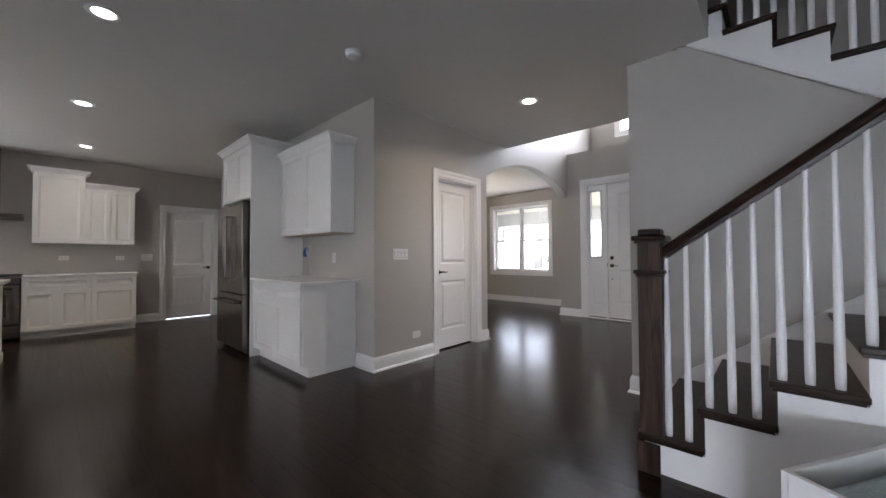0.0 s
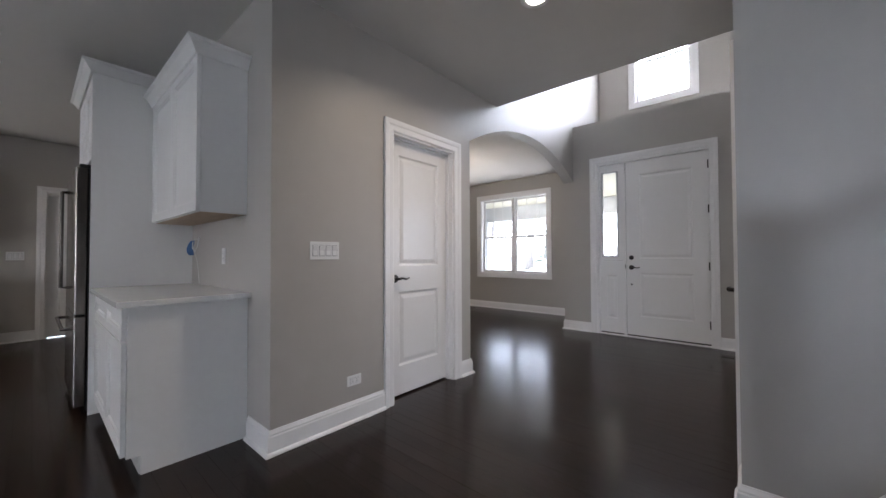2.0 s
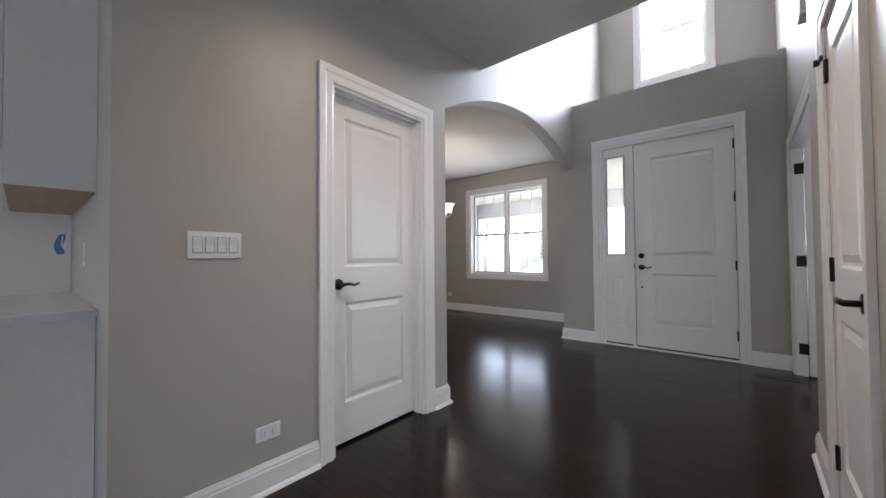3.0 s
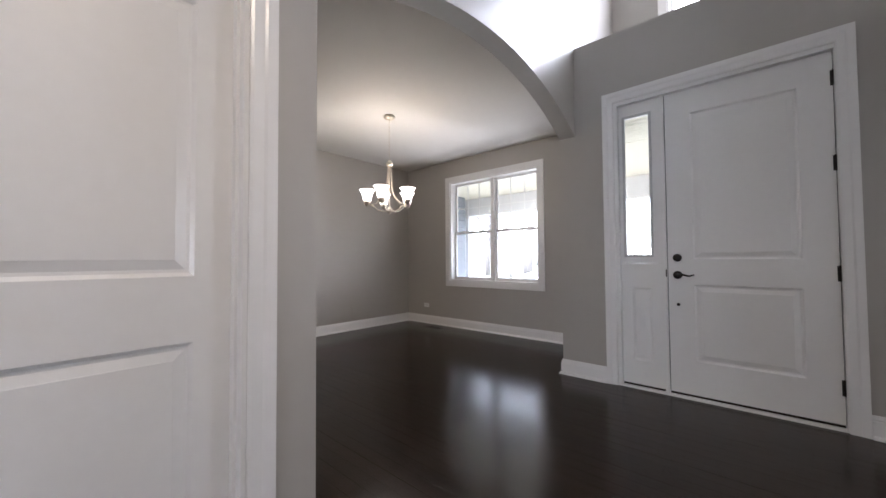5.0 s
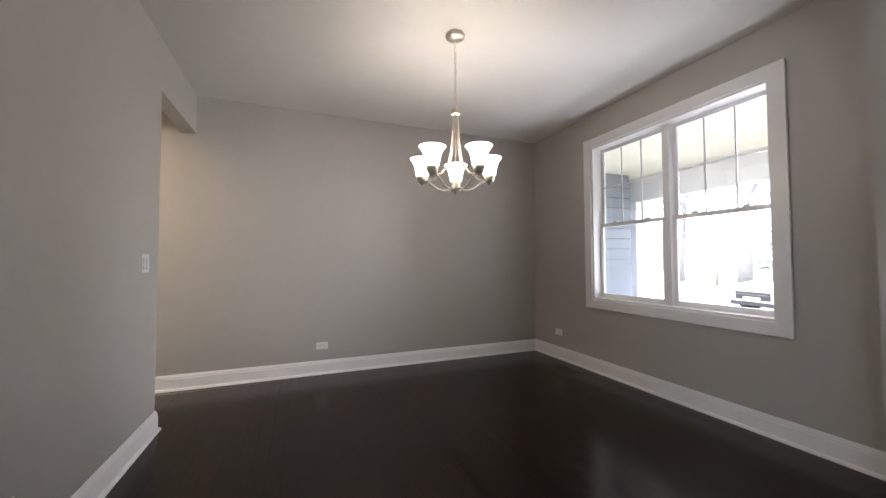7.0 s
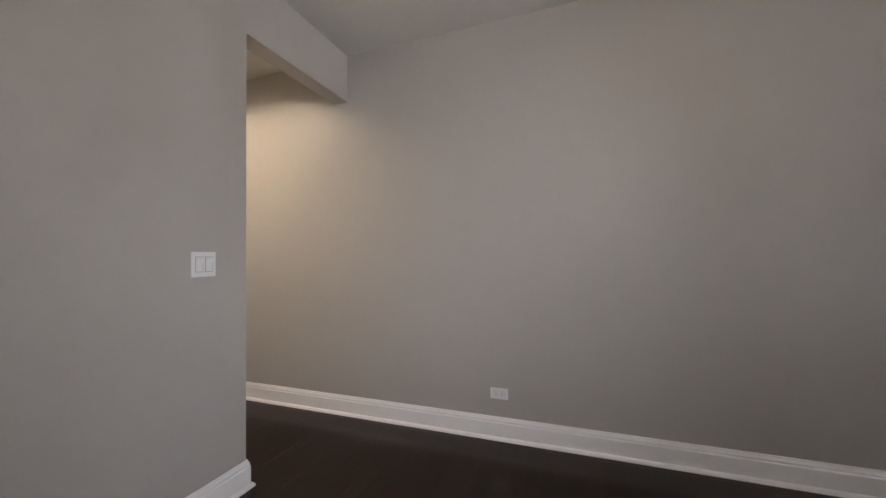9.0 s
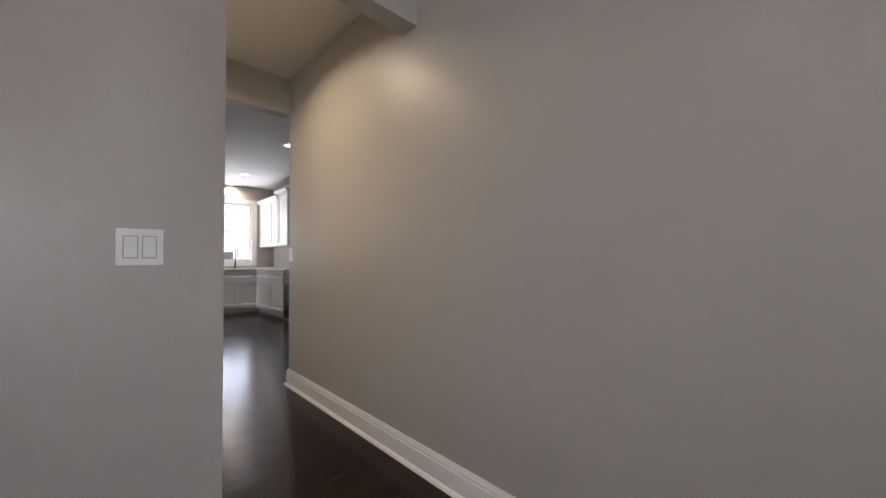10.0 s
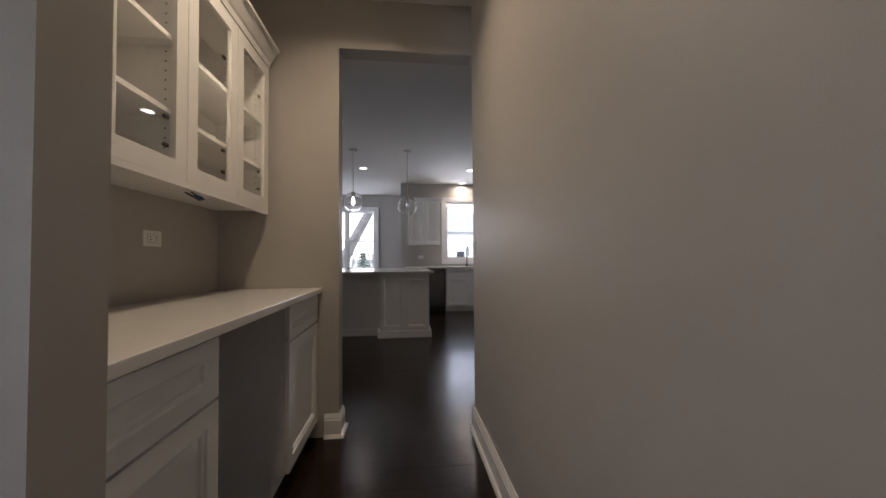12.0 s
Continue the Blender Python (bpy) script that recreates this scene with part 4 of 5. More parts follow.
for i in range(4):
    a, b, p, r, f = q * i + 0.0015, q * i + q - 0.0015, GZ0, GZ1 - 0.085, 0.066
    dr = thing("door", "", "")
    dr.parent = gc
    bm = box(a, a + f, 0, 0.019, p, r)
    box(b - f, b, 0, 0.019, p, r, bm)
    box(a + f, b - f, 0, 0.019, p, p + f, bm)
    box(a + f, b - f, 0, 0.019, r - f, r, bm)
    part("door_frame", bm, CAB, dr)
    part("pane", box(a + f - 0.004, b - f + 0.004, 0.010, 0.013, p + f - 0.004, r - f + 0.004), GLASS, dr).visible_shadow = False
    hx = b - f - 0.012
    for z in (1.50, 1.60, 2.04):
        part("hinge", box(hx - 0.014, hx + 0.010, 0.022, 0.034, z - 0.007, z + 0.007, bevel=0.003), BLACK, dr, "dark cabinet hinge")
prof = [(0.019, GZ1 - 0.083), (-0.004, GZ1 - 0.083), (-0.010, GZ1 - 0.055), (-0.018, GZ1 - 0.045), (-0.047, GZ1 + 0.005), (-0.06, GZ1 + 0.012), (-0.06, GZ1 + 0.03), (0.2, GZ1 + 0.03)]
part("crown", prism([(u - 0.0005, v) for u, v in prof], "x", 0, GW - 0.001), CAB, gc, "profiled crown moulding")
part("light_rail", box(0.0, GW, 0.0, 0.018, GZ0 - 0.022, GZ0 - 0.0005), CAB, gc)

# ---- lamps ----
def downlight(x, y, z, lens, watts, color):
    d = thing("recessed_downlight", "round white recessed downlight, lit, in the ceiling", "ceiling light", pose(x, y, z), group="recessed downlights")
    part("trim_ring", lathe([(0.062, -0.001), (0.066, -0.007), (0.092, -0.007), (0.096, -0.001)], 28), PLASTIC, d, "white trim ring", True)
    part("lens", lathe([(0, -0.0035), (0.061, -0.0035), (0.061, -0.001), (0, -0.001)], 24), lens, d, "lit frosted lens")
    lamp("downlight_glow", "AREA", pose(x, y, z - 0.012), watts, color, shape="DISK", size=0.12, spread=radians(150))


WARM, COOL = (1, 0.84, 0.62), (1, 0.90, 0.76)
downlight(-1.86, 3.33, CH, LEDW, 1.3, WARM)
for x, y in ((-3.22, 0.19), (-5.27, 0.17), (-7.28, 0.27), (-5.33, -2.14), (-7.34, -2.14)):
    downlight(x, y, CH, LEDC, 0.45, COOL)
downlight(-7.38, -3.33, CH, LEDC, 1.2, WARM)
downlight(-5.78, 3.12, CH - 0.022, LEDW, 2.15, (1, 0.80, 0.52))


def pendant(x, y, zb, lit):
    p = thing("pendant_lamp", "clear glass globe pendant on a nickel rod over the island", "pendant lamp", pose(x, y, 0), group="pendants over the island")
    part("canopy", lathe([(0.0, CH - 0.001), (0.06, CH - 0.001), (0.062, CH - 0.015), (0.02, CH - 0.028), (0, CH - 0.028)], 24), NICKEL, p, "", True)
    part("rod", tube([(0, 0, zb + 0.15), (0, 0, CH - 0.027)], 0.005), NICKEL, p)
    part("socket", lathe([(0, zb + 0.16), (0.03, zb + 0.155), (0.032, zb + 0.11), (0.02, zb + 0.08), (0, zb + 0.08)], 20), NICKEL, p, "", True)
    r = 0.15
    prof = [(r * math.sin(a), zb - r * math.cos(a)) for a in [math.pi * k / 18 for k in range(0, 17)]]
    g = part("globe", lathe([(max(u, 1e-5), v) for u, v in prof], 28), GLASS, p, "clear glass globe", True)
    mod = g.modifiers.new("thick", "SOLIDIFY")
    mod.thickness = 0.003
    part("bulb", lathe([(0, zb - 0.05), (0.022, zb - 0.035), (0.03, zb - 0.005), (0.024, zb + 0.03), (0.013, zb + 0.079)], 18), LEDC if lit else GLASS, p, "glowing bulb" if lit else "clear unlit bulb", True)


pendant(-6.13, -1.02, 1.915, False)
pendant(-5.30, -1.03, 1.965, True)

ch = thing("chandelier", "satin nickel chandelier with five lit frosted bell shades", "chandelier", pose(-4.78, 5.99, -0.010))
part("canopy", lathe([(0, CH - 0.013), (0.062, CH - 0.013), (0.068, CH - 0.022), (0.066, CH - 0.034), (0.045, CH - 0.050), (0.014, CH - 0.058), (0, CH - 0.058)], 28), NICKEL, ch, "", True)
bm = bmesh.new()
for k in range(13):
    z0, z1 = CH - 0.022 - k * 0.0388, CH - 0.022 - (k + 1) * 0.0388 - 0.008
    c, h = (z0 + z1) / 2, (z0 - z1) / 2
    pts = [((0.008 * math.cos(a) if k % 2 else 0), (0 if k % 2 else 0.008 * math.cos(a)), c + h * math.sin(a)) for a in [2 * math.pi * i / 10 for i in range(11)]]
    tube(pts, 0.0018, 5, bm)
part("chain", bm, NICKEL, ch, "", True)
part("loop", lathe([(0, 2.245), (0.018, 2.243), (0.034, 2.225), (0.036, 2.195), (0.03, 2.185), (0, 2.185)], 20), NICKEL, ch, "", True)
part("stem", tube([(0, 0, 2.19), (0, 0, 1.71)], 0.005), NICKEL, ch)
part("hub", lathe([(0, 1.628), (0.006, 1.634), (0.012, 1.648), (0.03, 1.655), (0.036, 1.675), (0.03, 1.70), (0.012, 1.715), (0, 1.715)], 20), NICKEL, ch, "", True)
for k in range(5):
    a = radians(72 * k + 12)
    c, s = math.cos(a), math.sin(a)
    pts = []
    for u in range(15):
        v = u / 14
        pts.append((0.014 + 0.03 * v + 0.12 * max(0, v - 0.45) ** 2.0 + 0.9 * max(0, v - 0.8) ** 1.8, 2.20 - 0.42 * v))
    pts += [(0.15, 1.752), (0.19, 1.745), (0.23, 1.752)]
    part("arm", tube([(0.03 * c, 0.03 * s, 1.672), (0.085 * c, 0.085 * s, 1.668), (0.13 * c, 0.13 * s, 1.682), (0.19 * c, 0.19 * s, 1.73), (0.235 * c, 0.235 * s, 1.748)], 0.006, 8), NICKEL, ch, "", True)
    part("strut", tube([(r * c, r * s, z) for r, z in pts], 0.0048, 7), NICKEL, ch, "", True)
    part("cup", lathe([(0, 1.738), (0.008, 1.740), (0.010, 1.748), (0.016, 1.752), (0.026, 1.757), (0.033, 1.768), (0.037, 1.784), (0.038, 1.799), (0, 1.799)], 20, at=(0.25 * c, 0.25 * s, -0.02)), NICKEL, ch, "", True)
    prof = [(0.034, 1.800), (0.043, 1.806), (0.048, 1.83), (0.053, 1.86), (0.063, 1.892), (0.080, 1.918), (0.088, 1.926), (0.084, 1.922), (0.060, 1.892), (0.049, 1.86), (0.044, 1.83), (0.032, 1.805)]
    sh = part("shade", lathe(prof, 28, at=(0.25 * c, 0.25 * s, -0.02)), SHADE, ch, "lit frosted glass bell shade", True)
    lamp("chandelier_glow", "POINT", pose(-4.78 + 0.25 * c, 5.99 + 0.25 * s, 1.95), 0.31, (1, 0.87, 0.68), shadow_soft_size=0.05)

# ---- small fixtures ----
def plate(kind, m, n=1, sideways=False):
    """Wall plate facing local -y, centred on its place."""
    name, cat = ("light_switch", "light switch") if kind == "switch" else ("power_outlet", "power outlet")
    w, h = (0.07 + 0.046 * (n - 1), 0.115)
    label = ("white rocker switch plate with %d rockers on the greige wall" % n) if kind == "switch" else "white duplex power outlet on the greige wall"
    if sideways:
        m = m @ pose(0, 0, 0, 0, 90, 0)
    p = thing(name, label, cat, m)
    part("plate", box(-w / 2, w / 2, -0.006, -0.0005, -h / 2, h / 2, bevel=0.002), PLASTIC, p)
    for i in range(n):
        x = (i - (n - 1) / 2) * 0.046
        if kind == "switch":
            # grey slab, a little larger than the rocker, paints its shaded outline
            part("rocker_frame", box(x - 0.0185, x + 0.0185, -0.0066, -0.0061, -0.0355, 0.0355), GAPSHADE, p, "grey slab painting in the shaded gap round the rocker")
            part("rocker", prism([(-0.0067, -0.033), (-0.009, -0.031), (-0.0075, 0), (-0.012, 0.031), (-0.0067, 0.033)], "x", x - 0.016, x + 0.016), PLASTIC, p)
        else:
            # same painted shade round the receptacle
            part("receptacle_frame", box(x - 0.0185, x + 0.0185, -0.0066, -0.0061, -0.0355, 0.0355), GAPSHADE, p, "grey slab painting in the shaded gap round the receptacle")
            rc = part("receptacle", box(x - 0.017, x + 0.017, -0.008, -0.0067, -0.034, 0.034, bevel=0.001), PLASTIC, p)
            for z in (-0.018, 0.018):
                part("slot", box(x - 0.008, x - 0.005, -0.0085, -0.0081, z - 0.005, z + 0.005, box(x + 0.005, x + 0.008, -0.0085, -0.0081, z - 0.005, z + 0.005)), BLACK, rc)
    return p


plate("switch", pose(-2.95, 2.508, 1.178, 0, 0, 90), 4)
plate("outlet", pose(-2.95, 2.735, 0.285, 0, 0, 90), sideways=True)
plate("switch", pose(-5.377, 4.08, 1.162, 0, 0, 180), 2)
plate("outlet", pose(-4.25, 4.08, 0.30, 0, 0, 180))
plate("outlet", pose(-6.52, 5.225, 0.296, 0, 0, 90), sideways=True)
plate("outlet", pose(-6.06, 7.905, 0.317), sideways=True)
plate("switch", pose(-6.52, 2.335, 1.155, 0, 0, 90), 1)
plate("outlet", pose(-3.71, 2.165, 1.145), 1)
plate("outlet", pose(-4.96, 2.86, 1.19, 0, 0, -90), sideways=True)
plate("switch", pose(-8.33, 1.11, 1.16, 0, 0, 90), 3)
plate("outlet", pose(-8.33, 0.08, 1.158, 0, 0, 90), sideways=True)
plate("outlet", pose(-8.33, 0.75, 1.154, 0, 0, 90), sideways=True)
plate("outlet", pose(-6.45, -3.47, 1.12, 0, 0, 180), sideways=True)

th = thing("thermostat", "white wall thermostat on the dining room back wall", "thermostat", pose(-3.40, 4.08, 1.305, 0, 0, 180))
part("housing", box(-0.045, 0.045, -0.040, -0.0005, -0.052, 0.052, bevel=0.004), PLASTIC, th)
part("display", box(-0.028, 0.028, -0.0425, -0.0405, -0.012, 0.028), material("grey_lcd", (0.3, 0.33, 0.3), 0.2), th)
cm = thing("door_chime", "white door chime box high on the foyer wall", "door chime", pose(-0.86, 5.08, 2.68, 0, 0, -90))
part("housing", box(-0.07, 0.07, -0.05, -0.0005, -0.11, 0.11, bevel=0.008), PLASTIC, cm)
smk = thing("smoke_detector", "round white smoke detector on the ceiling", "smoke detector", pose(-2.42, 1.58, CH))
part("base", lathe([(0, -0.0005), (0.07, -0.0005), (0.07, -0.014), (0, -0.014)], 28), PLASTIC, smk, "", True)
part("cover", lathe([(0, -0.0145), (0.062, -0.0145), (0.058, -0.035), (0.045, -0.043), (0, -0.043)], 28), PLASTIC, smk, "", True)


def cable_bundle(m):
    """Cable loop with a dangling strip of tape, out of the wall under the cabinet."""
    c = thing("wire_bundle", "loose white cable loop with blue tape under the wall cabinet", "wiring", m)
    part("wire", tube([(0, -0.002, 0.005), (0.004, -0.03, 0.02), (0.0, -0.05, -0.01), (0.012, -0.055, -0.06), (0.04, -0.045, -0.085), (0.062, -0.035, -0.05), (0.055, -0.025, 0.0), (0.03, -0.015, 0.03), (0.01, -0.002, 0.035)], 0.0035, 7), PLASTIC, c, "", True)
    strip = bmesh.new()
    rows = [(-0.002, -0.050, 0.000, 0.012), (-0.010, -0.058, -0.030, 0.018), (-0.022, -0.066, -0.060, 0.017), (-0.026, -0.060, -0.092, 0.020), (-0.012, -0.054, -0.118, 0.014)]
    for (x0, y0, z0, w0), (x1, y1, z1, w1) in zip(rows, rows[1:]):
        a = [strip.verts.new(p) for p in ((x0 - 0.6 * w0, y0 - w0, z0), (x0 + 0.6 * w0, y0 + w0, z0 + 0.004), (x1 + 0.6 * w1, y1 + w1, z1 + 0.004), (x1 - 0.6 * w1, y1 - w1, z1))]
        b = [strip.verts.new(v.co + Vector((0.004, -0.002, 0.0))) for v in a]
        strip.faces.new(a)
        strip.faces.new(b[::-1])
        for k in range(4):
            strip.faces.new((a[k], b[k], b[(k + 1) % 4], a[(k + 1) % 4]))
    bmesh.ops.recalc_face_normals(strip, faces=strip.faces)
    part("tape", strip, BLUETAPE, c, "crumpled strip of blue painter's tape")
    part("cord", tube([(0.03, -0.045, -0.088), (0.034, -0.03, -0.15), (0.036, -0.02, -0.24), (0.034, -0.012, -0.348)], 0.0015, 5), PLASTIC, c, "thin hanging cord")


def cabinet_wiring(m):
    """Driver and dark wires hanging at the underside of the glass cabinet."""
    c = thing("wire_bundle", "dark loose wires and tape at the underside of the glass cabinet", "wiring", m)
    part("wire", tube([(0.0, -0.01, 0.0), (-0.05, -0.03, -0.012), (-0.09, -0.02, 0.0)], 0.004, 6), BLACK, c)
    part("wire", tube([(0.03, -0.02, 0.0), (0.0, -0.05, -0.018), (-0.03, -0.045, -0.006), (-0.06, -0.06, -0.016), (-0.10, -0.05, 0.0)], 0.003, 6), BLACK, c)
    part("wire", tube([(0.10, -0.03, 0.0), (0.06, -0.035, -0.014), (0.02, -0.03, -0.01)], 0.003, 6), PLASTIC, c)
    part("tape", tube([(-0.02, -0.02, -0.006), (0.0, -0.03, -0.014), (0.02, -0.035, -0.012)], [0.008, 0.011, 0.007], 7), BLUETAPE, c)


cable_bundle(pose(-4.28, 2.165, 1.27))
cabinet_wiring(pose(-5.12, 2.85, 1.385, 0, 0, -90))


def floor_vent(m):
    v = thing("floor_vent", "dark wooden floor register flush with the boards", "floor vent", m)
    part("frame", box(-0.16, 0.16, -0.06, 0.06, 0.0005, 0.006), STAIRWOOD, v)
    for i in range(14):
        part("slat", box(-0.145 + i * 0.0215, -0.135 + i * 0.0215, -0.045, 0.045, 0.0065, 0.009), BLACK, v)
floor_vent(pose(-5.70, 7.68, 0))
floor_vent(pose(-0.99, 6.40, 0, 0, 0, 0))

# white box with a pale teal cushion beside the stairs
lg = thing("storage_box", "white open box with a pale teal cushion beside the stairs", "box", pose(0.0, 1.50, 0, 0, 0, 59))
part("side", box(0.0, 0.60, -0.018, 0.0, 0.004, 0.50, bevel=0.002), TRIM, lg)
part("side", box(0.0, 0.60, -0.5, -0.482, 0.004, 0.50, bevel=0.002), TRIM, lg)
part("end", box(0.0, 0.018, -0.4815, -0.0185, 0.004, 0.50), TRIM, lg)
part("end", box(0.582, 0.60, -0.4815, -0.0185, 0.004, 0.50), TRIM, lg)
part("bottom", box(0.0185, 0.5815, -0.4815, -0.0185, 0.004, 0.02), TRIM, lg)
part("cushion", box(0.06, 0.575, -0.47, -0.03, 0.021, 0.455, bevel=0.05), TEAL, lg, "pale teal glazed cushion", True)

# ---- outside ----
tagged(put("ground", box(-900, 900, -900, 900, -0.9, -0.45), GRASS), "pale frosted winter lawn reaching the horizon", "ground", kind="structure")
# unseen slab added to catch sky light for the bright gap under door_2
tagged(put("side_step", box(-11.0, -8.46, 0.8, 3.2, -0.3, -0.012), CONCRETE), "unseen pale slab added to brighten the gap under the kitchen end door", "step", kind="structure")
tagged(put("porch_floor", box(-9.0, 0.5, 8.18, 10.4, -0.44, -0.12), CONCRETE), "grey concrete porch slab", "porch", kind="structure")
tagged(put("porch_ceiling", box(-9.0, 0.5, 8.18, 10.6, 2.55, 2.75), CREAM), "pale boarded porch ceiling", "porch", kind="structure")
pc = bpy.data.objects["porch_ceiling"]
part("entry_ceiling", box(-2.949, -0.861, 6.945, 8.18, 2.55, 2.75), CREAM, pc)
for i in range(12):
    part("ceiling_board", box(-2.949, -0.861, 6.95 + i * 0.102, 7.046 + i * 0.102, 2.538, 2.5485), CREAM, pc)
for i in range(24):
    part("ceiling_board", box(-9.0, 0.5, 8.184 + i * 0.1, 8.278 + i * 0.1, 2.538, 2.5485), CREAM, pc)
tagged(put("porch_beam", box(-9.0, 0.5, 10.2, 10.42, 2.15, 2.549), PORCH), "white beam along the edge of the porch", "porch", kind="structure")


def column(x):
    c = thing("porch_column", "square white porch column on the concrete slab", "column", pose(x, 10.3, -0.12))
    part("shaft", box(-0.11, 0.11, -0.11, 0.11, 0.20, 2.15), PORCH, c)
    part("plinth", box(-0.15, 0.15, -0.15, 0.15, 0.001, 0.199, bevel=0.01), PORCH, c)
    part("capital", box(-0.14, 0.14, -0.14, 0.14, 2.151, 2.268, bevel=0.01), PORCH, c)


for x in (-6.98, -2.3):
    column(x)
gw = thing("garage_wing", "blue-grey lap siding wall of the garage wing beside the porch", "building", kind="structure")
part("wall", box(-9.4, -6.75, 9.3, 9.9, -0.44, 2.54), SIDING, gw)
for i in range(18):
    part("siding_board", prism([(-6.748, -0.4 + i * 0.16), (-6.722, -0.4 + i * 0.16), (-6.742, -0.245 + i * 0.16), (-6.748, -0.245 + i * 0.16)], "y", 9.3, 9.9), SIDING, gw)


def bare_tree(x, y, h, seed, lean=0.0, fat=1.0):
    rng = random.Random(seed)
    t = thing("tree", "bare grey winter tree standing on the lawn", "tree", pose(x, y, -0.45))
    trunk, limbs = bmesh.new(), bmesh.new()
    tube([(0, 0, -0.05), (lean * h * 0.2, 0, h * 0.2), (lean * h * 0.5, 0.05 * h, h * 0.45), (lean * h * 0.8, 0.06 * h, h * 0.75)], [h * 0.016 * fat, h * 0.013 * fat, h * 0.009 * fat, h * 0.004 * fat], 8, trunk)
    def grow(p, d, length, r, level):
        pts, rad, q = [p], [r], p.copy()
        for k in range(3):
            d = (d + Vector((rng.uniform(-0.25, 0.25), rng.uniform(-0.25, 0.25), rng.uniform(-0.05, 0.25)))).normalized()
            q = q + d * length / 3
            pts.append(q.copy())
            rad.append(r * (1 - 0.27 * (k + 1)))
        tube(pts, rad, 5 if level < 2 else 3, limbs)
        if level < 3:
            for k in range(3):
                grow(pts[1 + k], (d + Vector((rng.uniform(-1, 1), rng.uniform(-1, 1), rng.uniform(-0.1, 0.6)))).normalized(), length * 0.6, rad[1 + k] * 0.8 + 0.003, level + 1)
    for k in range(7):
        f = rng.uniform(0.3, 0.75)
        a = rng.uniform(0, 6.28)
        grow(Vector((lean * h * f, 0.055 * h * f, h * f)), Vector((math.cos(a), math.sin(a), 0.6)).normalized(), h * 0.3, h * 0.009, 0)
    part("trunk", trunk, BARK, t, "", True)
    part("limbs", limbs, BARK, t)
    return t


for i, (x, y, h) in enumerate(((-18.0, 30.8, 5.5), (-22.5, 34, 10), (-19.5, 41, 12), (-22, 33, 12), (-5.0, 26, 11), (-3.0, 34, 12), (-27, 30, 11))):
    bare_tree(x, y, h, i)
bare_tree(-14.4, 27.1, 12, 33, 0.04, 1.9)
bare_tree(-3.3, -8.2, 10, 21, -0.47, 1.4)
def conifer(x, y, h, seed):
    rng = random.Random(seed)
    t = thing("evergreen_tree", "dark green spruce standing on the lawn", "tree", pose(x, y, -0.45))
    part("trunk", tube([(0, 0, 0), (0, 0, h * 0.95)], [h * 0.02, 0.01]), BARK, t)
    bm = bmesh.new()
    for k in range(1400):
        z = h * (0.06 + 0.94 * (int(13 * rng.random() ** 1.25) + 0.45 * rng.random()) / 13)
        r = (h - z) * 0.34 * math.sqrt(rng.random()) * rng.uniform(0.8, 1.15) + 0.03
        a = rng.uniform(0, 6.2832)
        p = Vector((r * math.cos(a), r * math.sin(a), z - r * 0.25))
        s = rng.uniform(0.06, 0.16)
        d = Vector((math.cos(a), math.sin(a), -0.25)) * s * 1.6
        w = Vector((-math.sin(a), math.cos(a), rng.uniform(-0.4, 0.4))) * s * 0.5
        bm.faces.new([bm.verts.new(p - d), bm.verts.new(p + w), bm.verts.new(p + d), bm.verts.new(p - w)])
    part("crown", bm, NEEDLE, t)


conifer(-14.4, 30.5, 4.7, 5)
conifer(-4.0, -14.0, 1.9, 9)


def house(x, y, w, d, h, turn, label):
    b = thing("house", label, "house", pose(x, y, -0.45, 0, 0, turn), kind="structure")
    part("wall", box(-w / 2, w / 2, -d / 2, d / 2, 0, h), PALE, b)
    part("roof", prism([(-w / 2 - 0.4, h), (w / 2 + 0.4, h), (0, h + w * 0.28)], "y", -d / 2 - 0.4, d / 2 + 0.4), ROOFM, b)
    for i in range(int(w // 2.5)):
        for z in (1.0, 3.8):
            if z < h - 1:
                wx = -w / 2 + 1.2 + i * 2.5
                wd = part("window", box(wx, wx + 1.1, -d / 2 - 0.05, -d / 2 - 0.002, z, z + 1.4), TRIM, b, "white framed window")
                part("pane", box(wx + 0.08, wx + 1.02, -d / 2 - 0.06, -d / 2 - 0.051, z + 0.08, z + 1.32), DARKSTEEL, wd)


house(-12, -42, 12, 9, 4.6, 180, "pale sided neighbouring house with a shingle roof")
rng = random.Random(3)
woods = bmesh.new()
for i in range(3200):
    a = rng.uniform(0, 6.2832)
    r = rng.uniform(60, 120)
    x, y, h = r * math.cos(a), r * math.sin(a), rng.uniform(3, 10)
    lean, w = rng.uniform(-1.2, 1.2), rng.uniform(0.04, 0.16)
    u = Vector((-math.sin(a), math.cos(a), 0))
    q = Vector((x, y, -0.45))
    woods.faces.new([woods.verts.new(q + v) for v in (-u * w, u * w, u * lean + Vector((0, 0, h)))])
tagged(put("far_woods", woods, BARK), "grey leafless woods beyond the lawn", "woods", kind="stuff")
# parked car, nose towards the house; local -y is its front
car = thing("parked_car", "white parked car with a dark grille beside the lawn", "car", pose(-9.0, 17.4, -0.45, 0, 0, -14))
side = [(0.0, 0.30), (-0.02, 0.55), (0.05, 0.74), (0.30, 0.86), (1.05, 0.98), (1.75, 1.42), (2.3, 1.52), (3.3, 1.50), (4.15, 1.10), (4.45, 0.95), (4.5, 0.35)]
body = bmesh.new()
rings = []
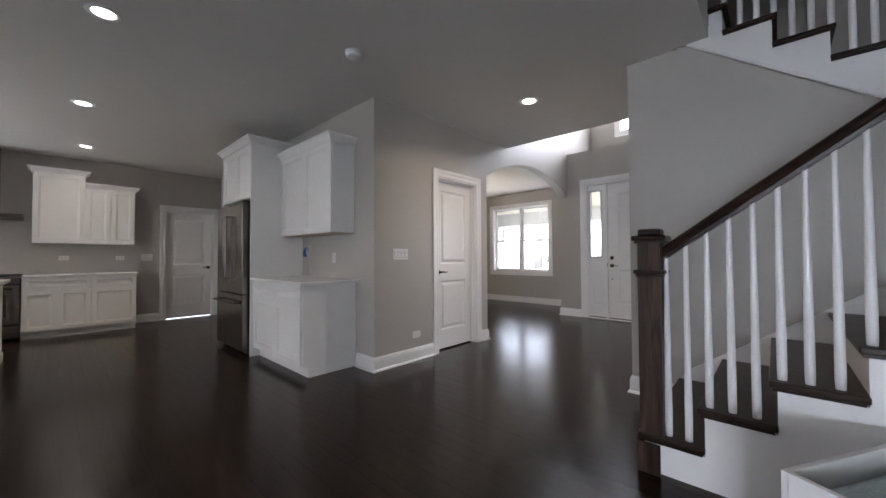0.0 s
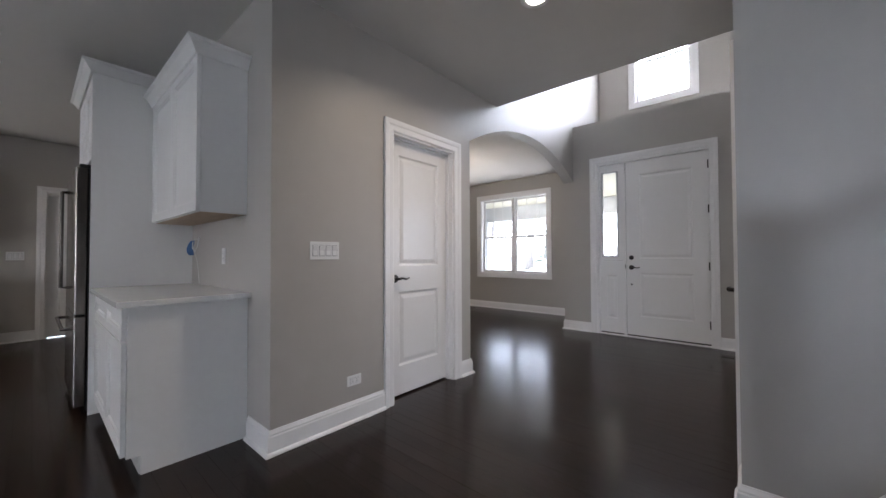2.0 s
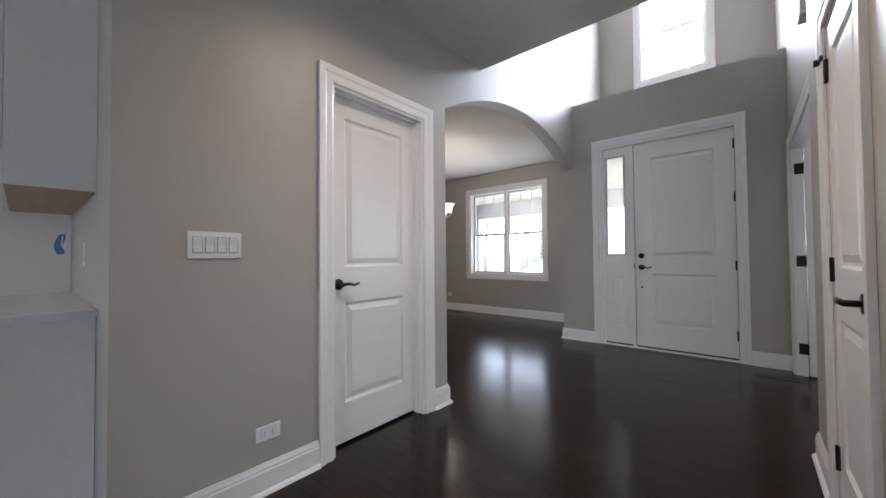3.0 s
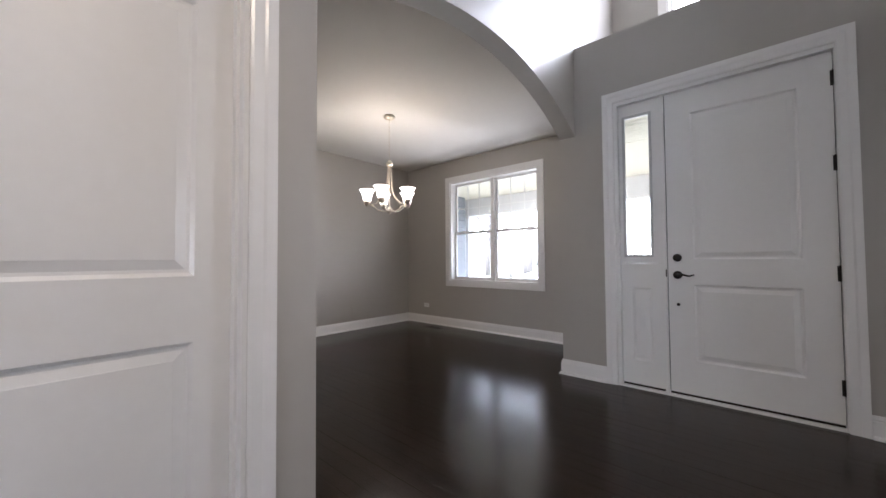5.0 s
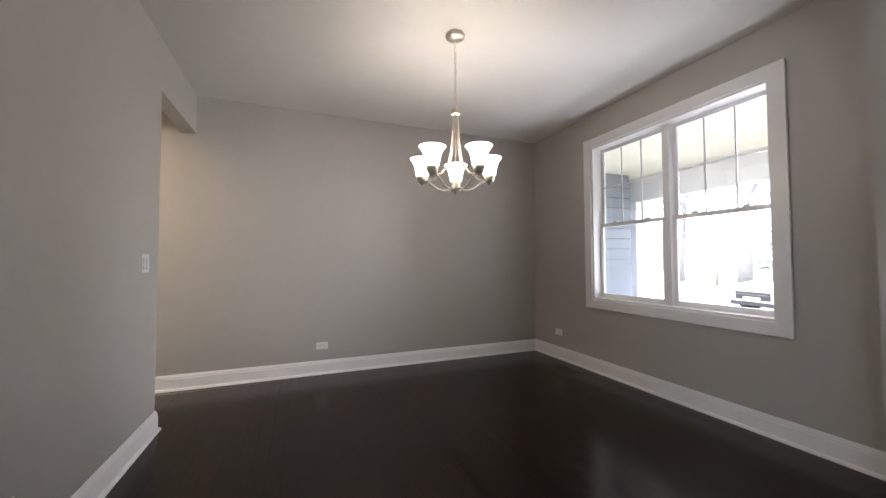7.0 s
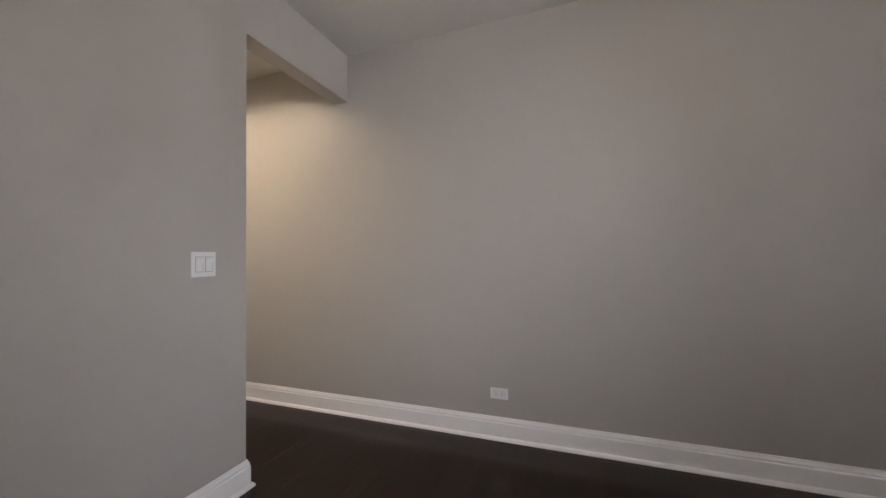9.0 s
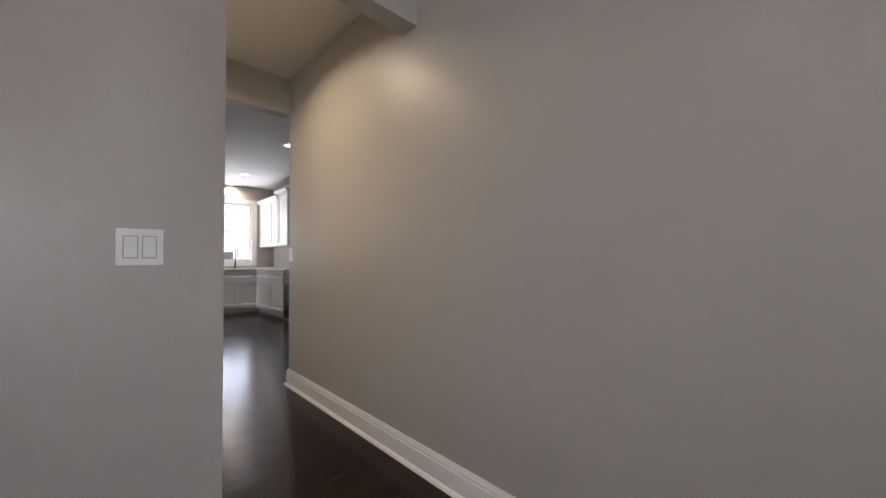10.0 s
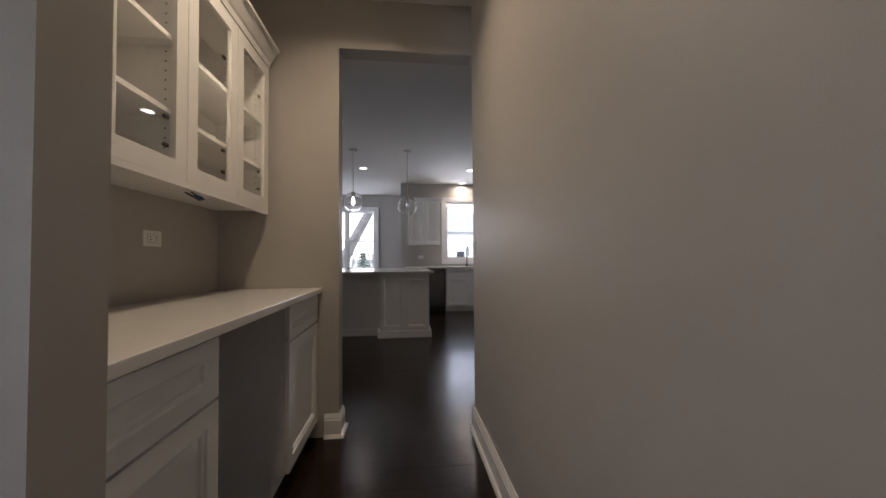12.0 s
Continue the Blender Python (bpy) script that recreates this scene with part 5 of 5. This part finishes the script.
for u, inset in ((-0.93, 0.10), (-0.86, 0.0), (0.86, 0.0), (0.93, 0.10)):
    rings.append([body.verts.new((u * (1.0 if z < 1.0 else 0.78), y + (inset if y < 0.4 else 0.0), z - (inset * 0.3 if z > 0.8 else 0.0))) for y, z in side])
for a, b in zip(rings, rings[1:]):
    for k in range(len(side)):
        body.faces.new((a[k], a[(k + 1) % len(side)], b[(k + 1) % len(side)], b[k]))
body.faces.new(rings[0])
body.faces.new(rings[-1][::-1])
bmesh.ops.recalc_face_normals(body, faces=body.faces)
part("body", body, material("white_car_paint", (0.72, 0.73, 0.75), 0.2, vary=0.02), car, "white body", False)
part("grille", box(-0.52, 0.52, -0.055, -0.024, 0.46, 0.70, bevel=0.015), DARKSTEEL, car, "dark grille")
part("air_intake", box(-0.70, 0.70, -0.045, -0.012, 0.28, 0.40, bevel=0.015), DARKSTEEL, car, "dark lower intake")
part("number_plate", box(-0.26, 0.26, -0.070, -0.056, 0.42, 0.54), PLASTIC, car, "pale number plate")
part("chrome_strip", box(-0.50, 0.50, -0.062, -0.0555, 0.60, 0.625), STEEL, car)
for x in (-0.72, 0.72):
    part("headlight", box(x - 0.15, x + 0.15, -0.03, 0.12, 0.60, 0.73, bevel=0.02), PLASTIC, car, "clear headlight")
part("windscreen", prism([(1.09, 1.012), (1.74, 1.425), (1.73, 1.440), (1.07, 1.028)], "x", -0.62, 0.62), CARPAINT, car, "dark windscreen")
for x in (-0.84, 0.84):
    for y in (0.85, 3.6):
        wheel = part("wheel", tube([(x - 0.10, y, 0.33), (x + 0.10, y, 0.33)], 0.33, 20), DARKSTEEL, car, "black wheel")

# ---- floorboards ----
tagged(put("floor_rest", box(-8.45, 3.2, -5.12, 8.02, -0.012, -0.0045), FLOOR), "dark stained oak below the joints", "floor", kind="structure")
floor = thing("floor", "dark stained oak strip floor with a satin sheen", "floor", kind="structure")
PW = 0.083
rng = random.Random(7)
boards = []
y = -5.12
while y < 7.95:
    x = -8.45 - rng.random() * 1.5
    while x < 3.2:
        L = rng.choice((0.6, 0.9, 1.2, 1.5, 1.8))
        a, b = max(x, -8.45), min(x + L, 3.2)
        if b - a > 0.05:
            boards.append((a, b, y))
        x += L
    y += PW
def near(bd):
    cx, cy = (bd[0] + bd[1]) / 2, bd[2]
    best = 99
    for px, py in ((-1.2, 1.6), (-2.0, 2.6), (-2.2, 4.0), (-2.8, 4.9), (-4.0, 5.2), (-5.2, 4.6), (-5.9, 3.6), (-6.0, 2.8)):
        best = min(best, math.hypot(cx - px, cy - py))
    return best
boards.sort(key=near)
shapes = {}
for a, b, y in boards[:300]:
    L = round(b - a, 2)
    if L not in shapes:
        bm = box(0, L - 0.0005, 0, PW - 0.0005, -0.0035, 0.003)
        me = bpy.data.meshes.new("board")
        top = [f for f in bm.faces if f.normal.z > 0.9]
        bmesh.ops.bevel(bm, geom=[e for f in bm.faces if f.calc_center_median().z > 0.0029 for e in f.edges], offset=0.0004, segments=1, affect="EDGES")
        bm.to_mesh(me)
        bm.free()
        me.materials.append(FLOOR)
        shapes[L] = me
    o = new("floorboard", shapes[L])
    o.matrix_world = pose(a, y, 0, rng.gauss(0, 0.11), rng.gauss(0, 0.01), 0)
    o.parent = floor
vs, fs = [], []
for a, b, y in boards[300:]:
    n = len(vs)
    x1, y1 = b - 0.0005, y + PW - 0.0005
    tip = PW * rng.gauss(0, 0.002)
    vs += [(a, y, -0.0035), (x1, y, -0.0035), (x1, y1, -0.0035), (a, y1, -0.0035), (a, y, 0.003), (x1, y, 0.003), (x1, y1, 0.003 + tip), (a, y1, 0.003 + tip)]
    fs += [(n + 4, n + 5, n + 6, n + 7), (n, n + 1, n + 5, n + 4), (n + 1, n + 2, n + 6, n + 5), (n + 2, n + 3, n + 7, n + 6), (n + 3, n, n + 4, n + 7)]
me = bpy.data.meshes.new("floorboards")
me.from_pydata(vs, [], fs)
me.materials.append(wood("dark_oak_floor_far", (0.0038, 0.0021, 0.0015, 1), (0.0250, 0.0122, 0.0072, 1), 0.195, by="island", bumpy=0.3))
o = new("floorboards", me)
o.parent = floor
tagged(o, kind="stuff")
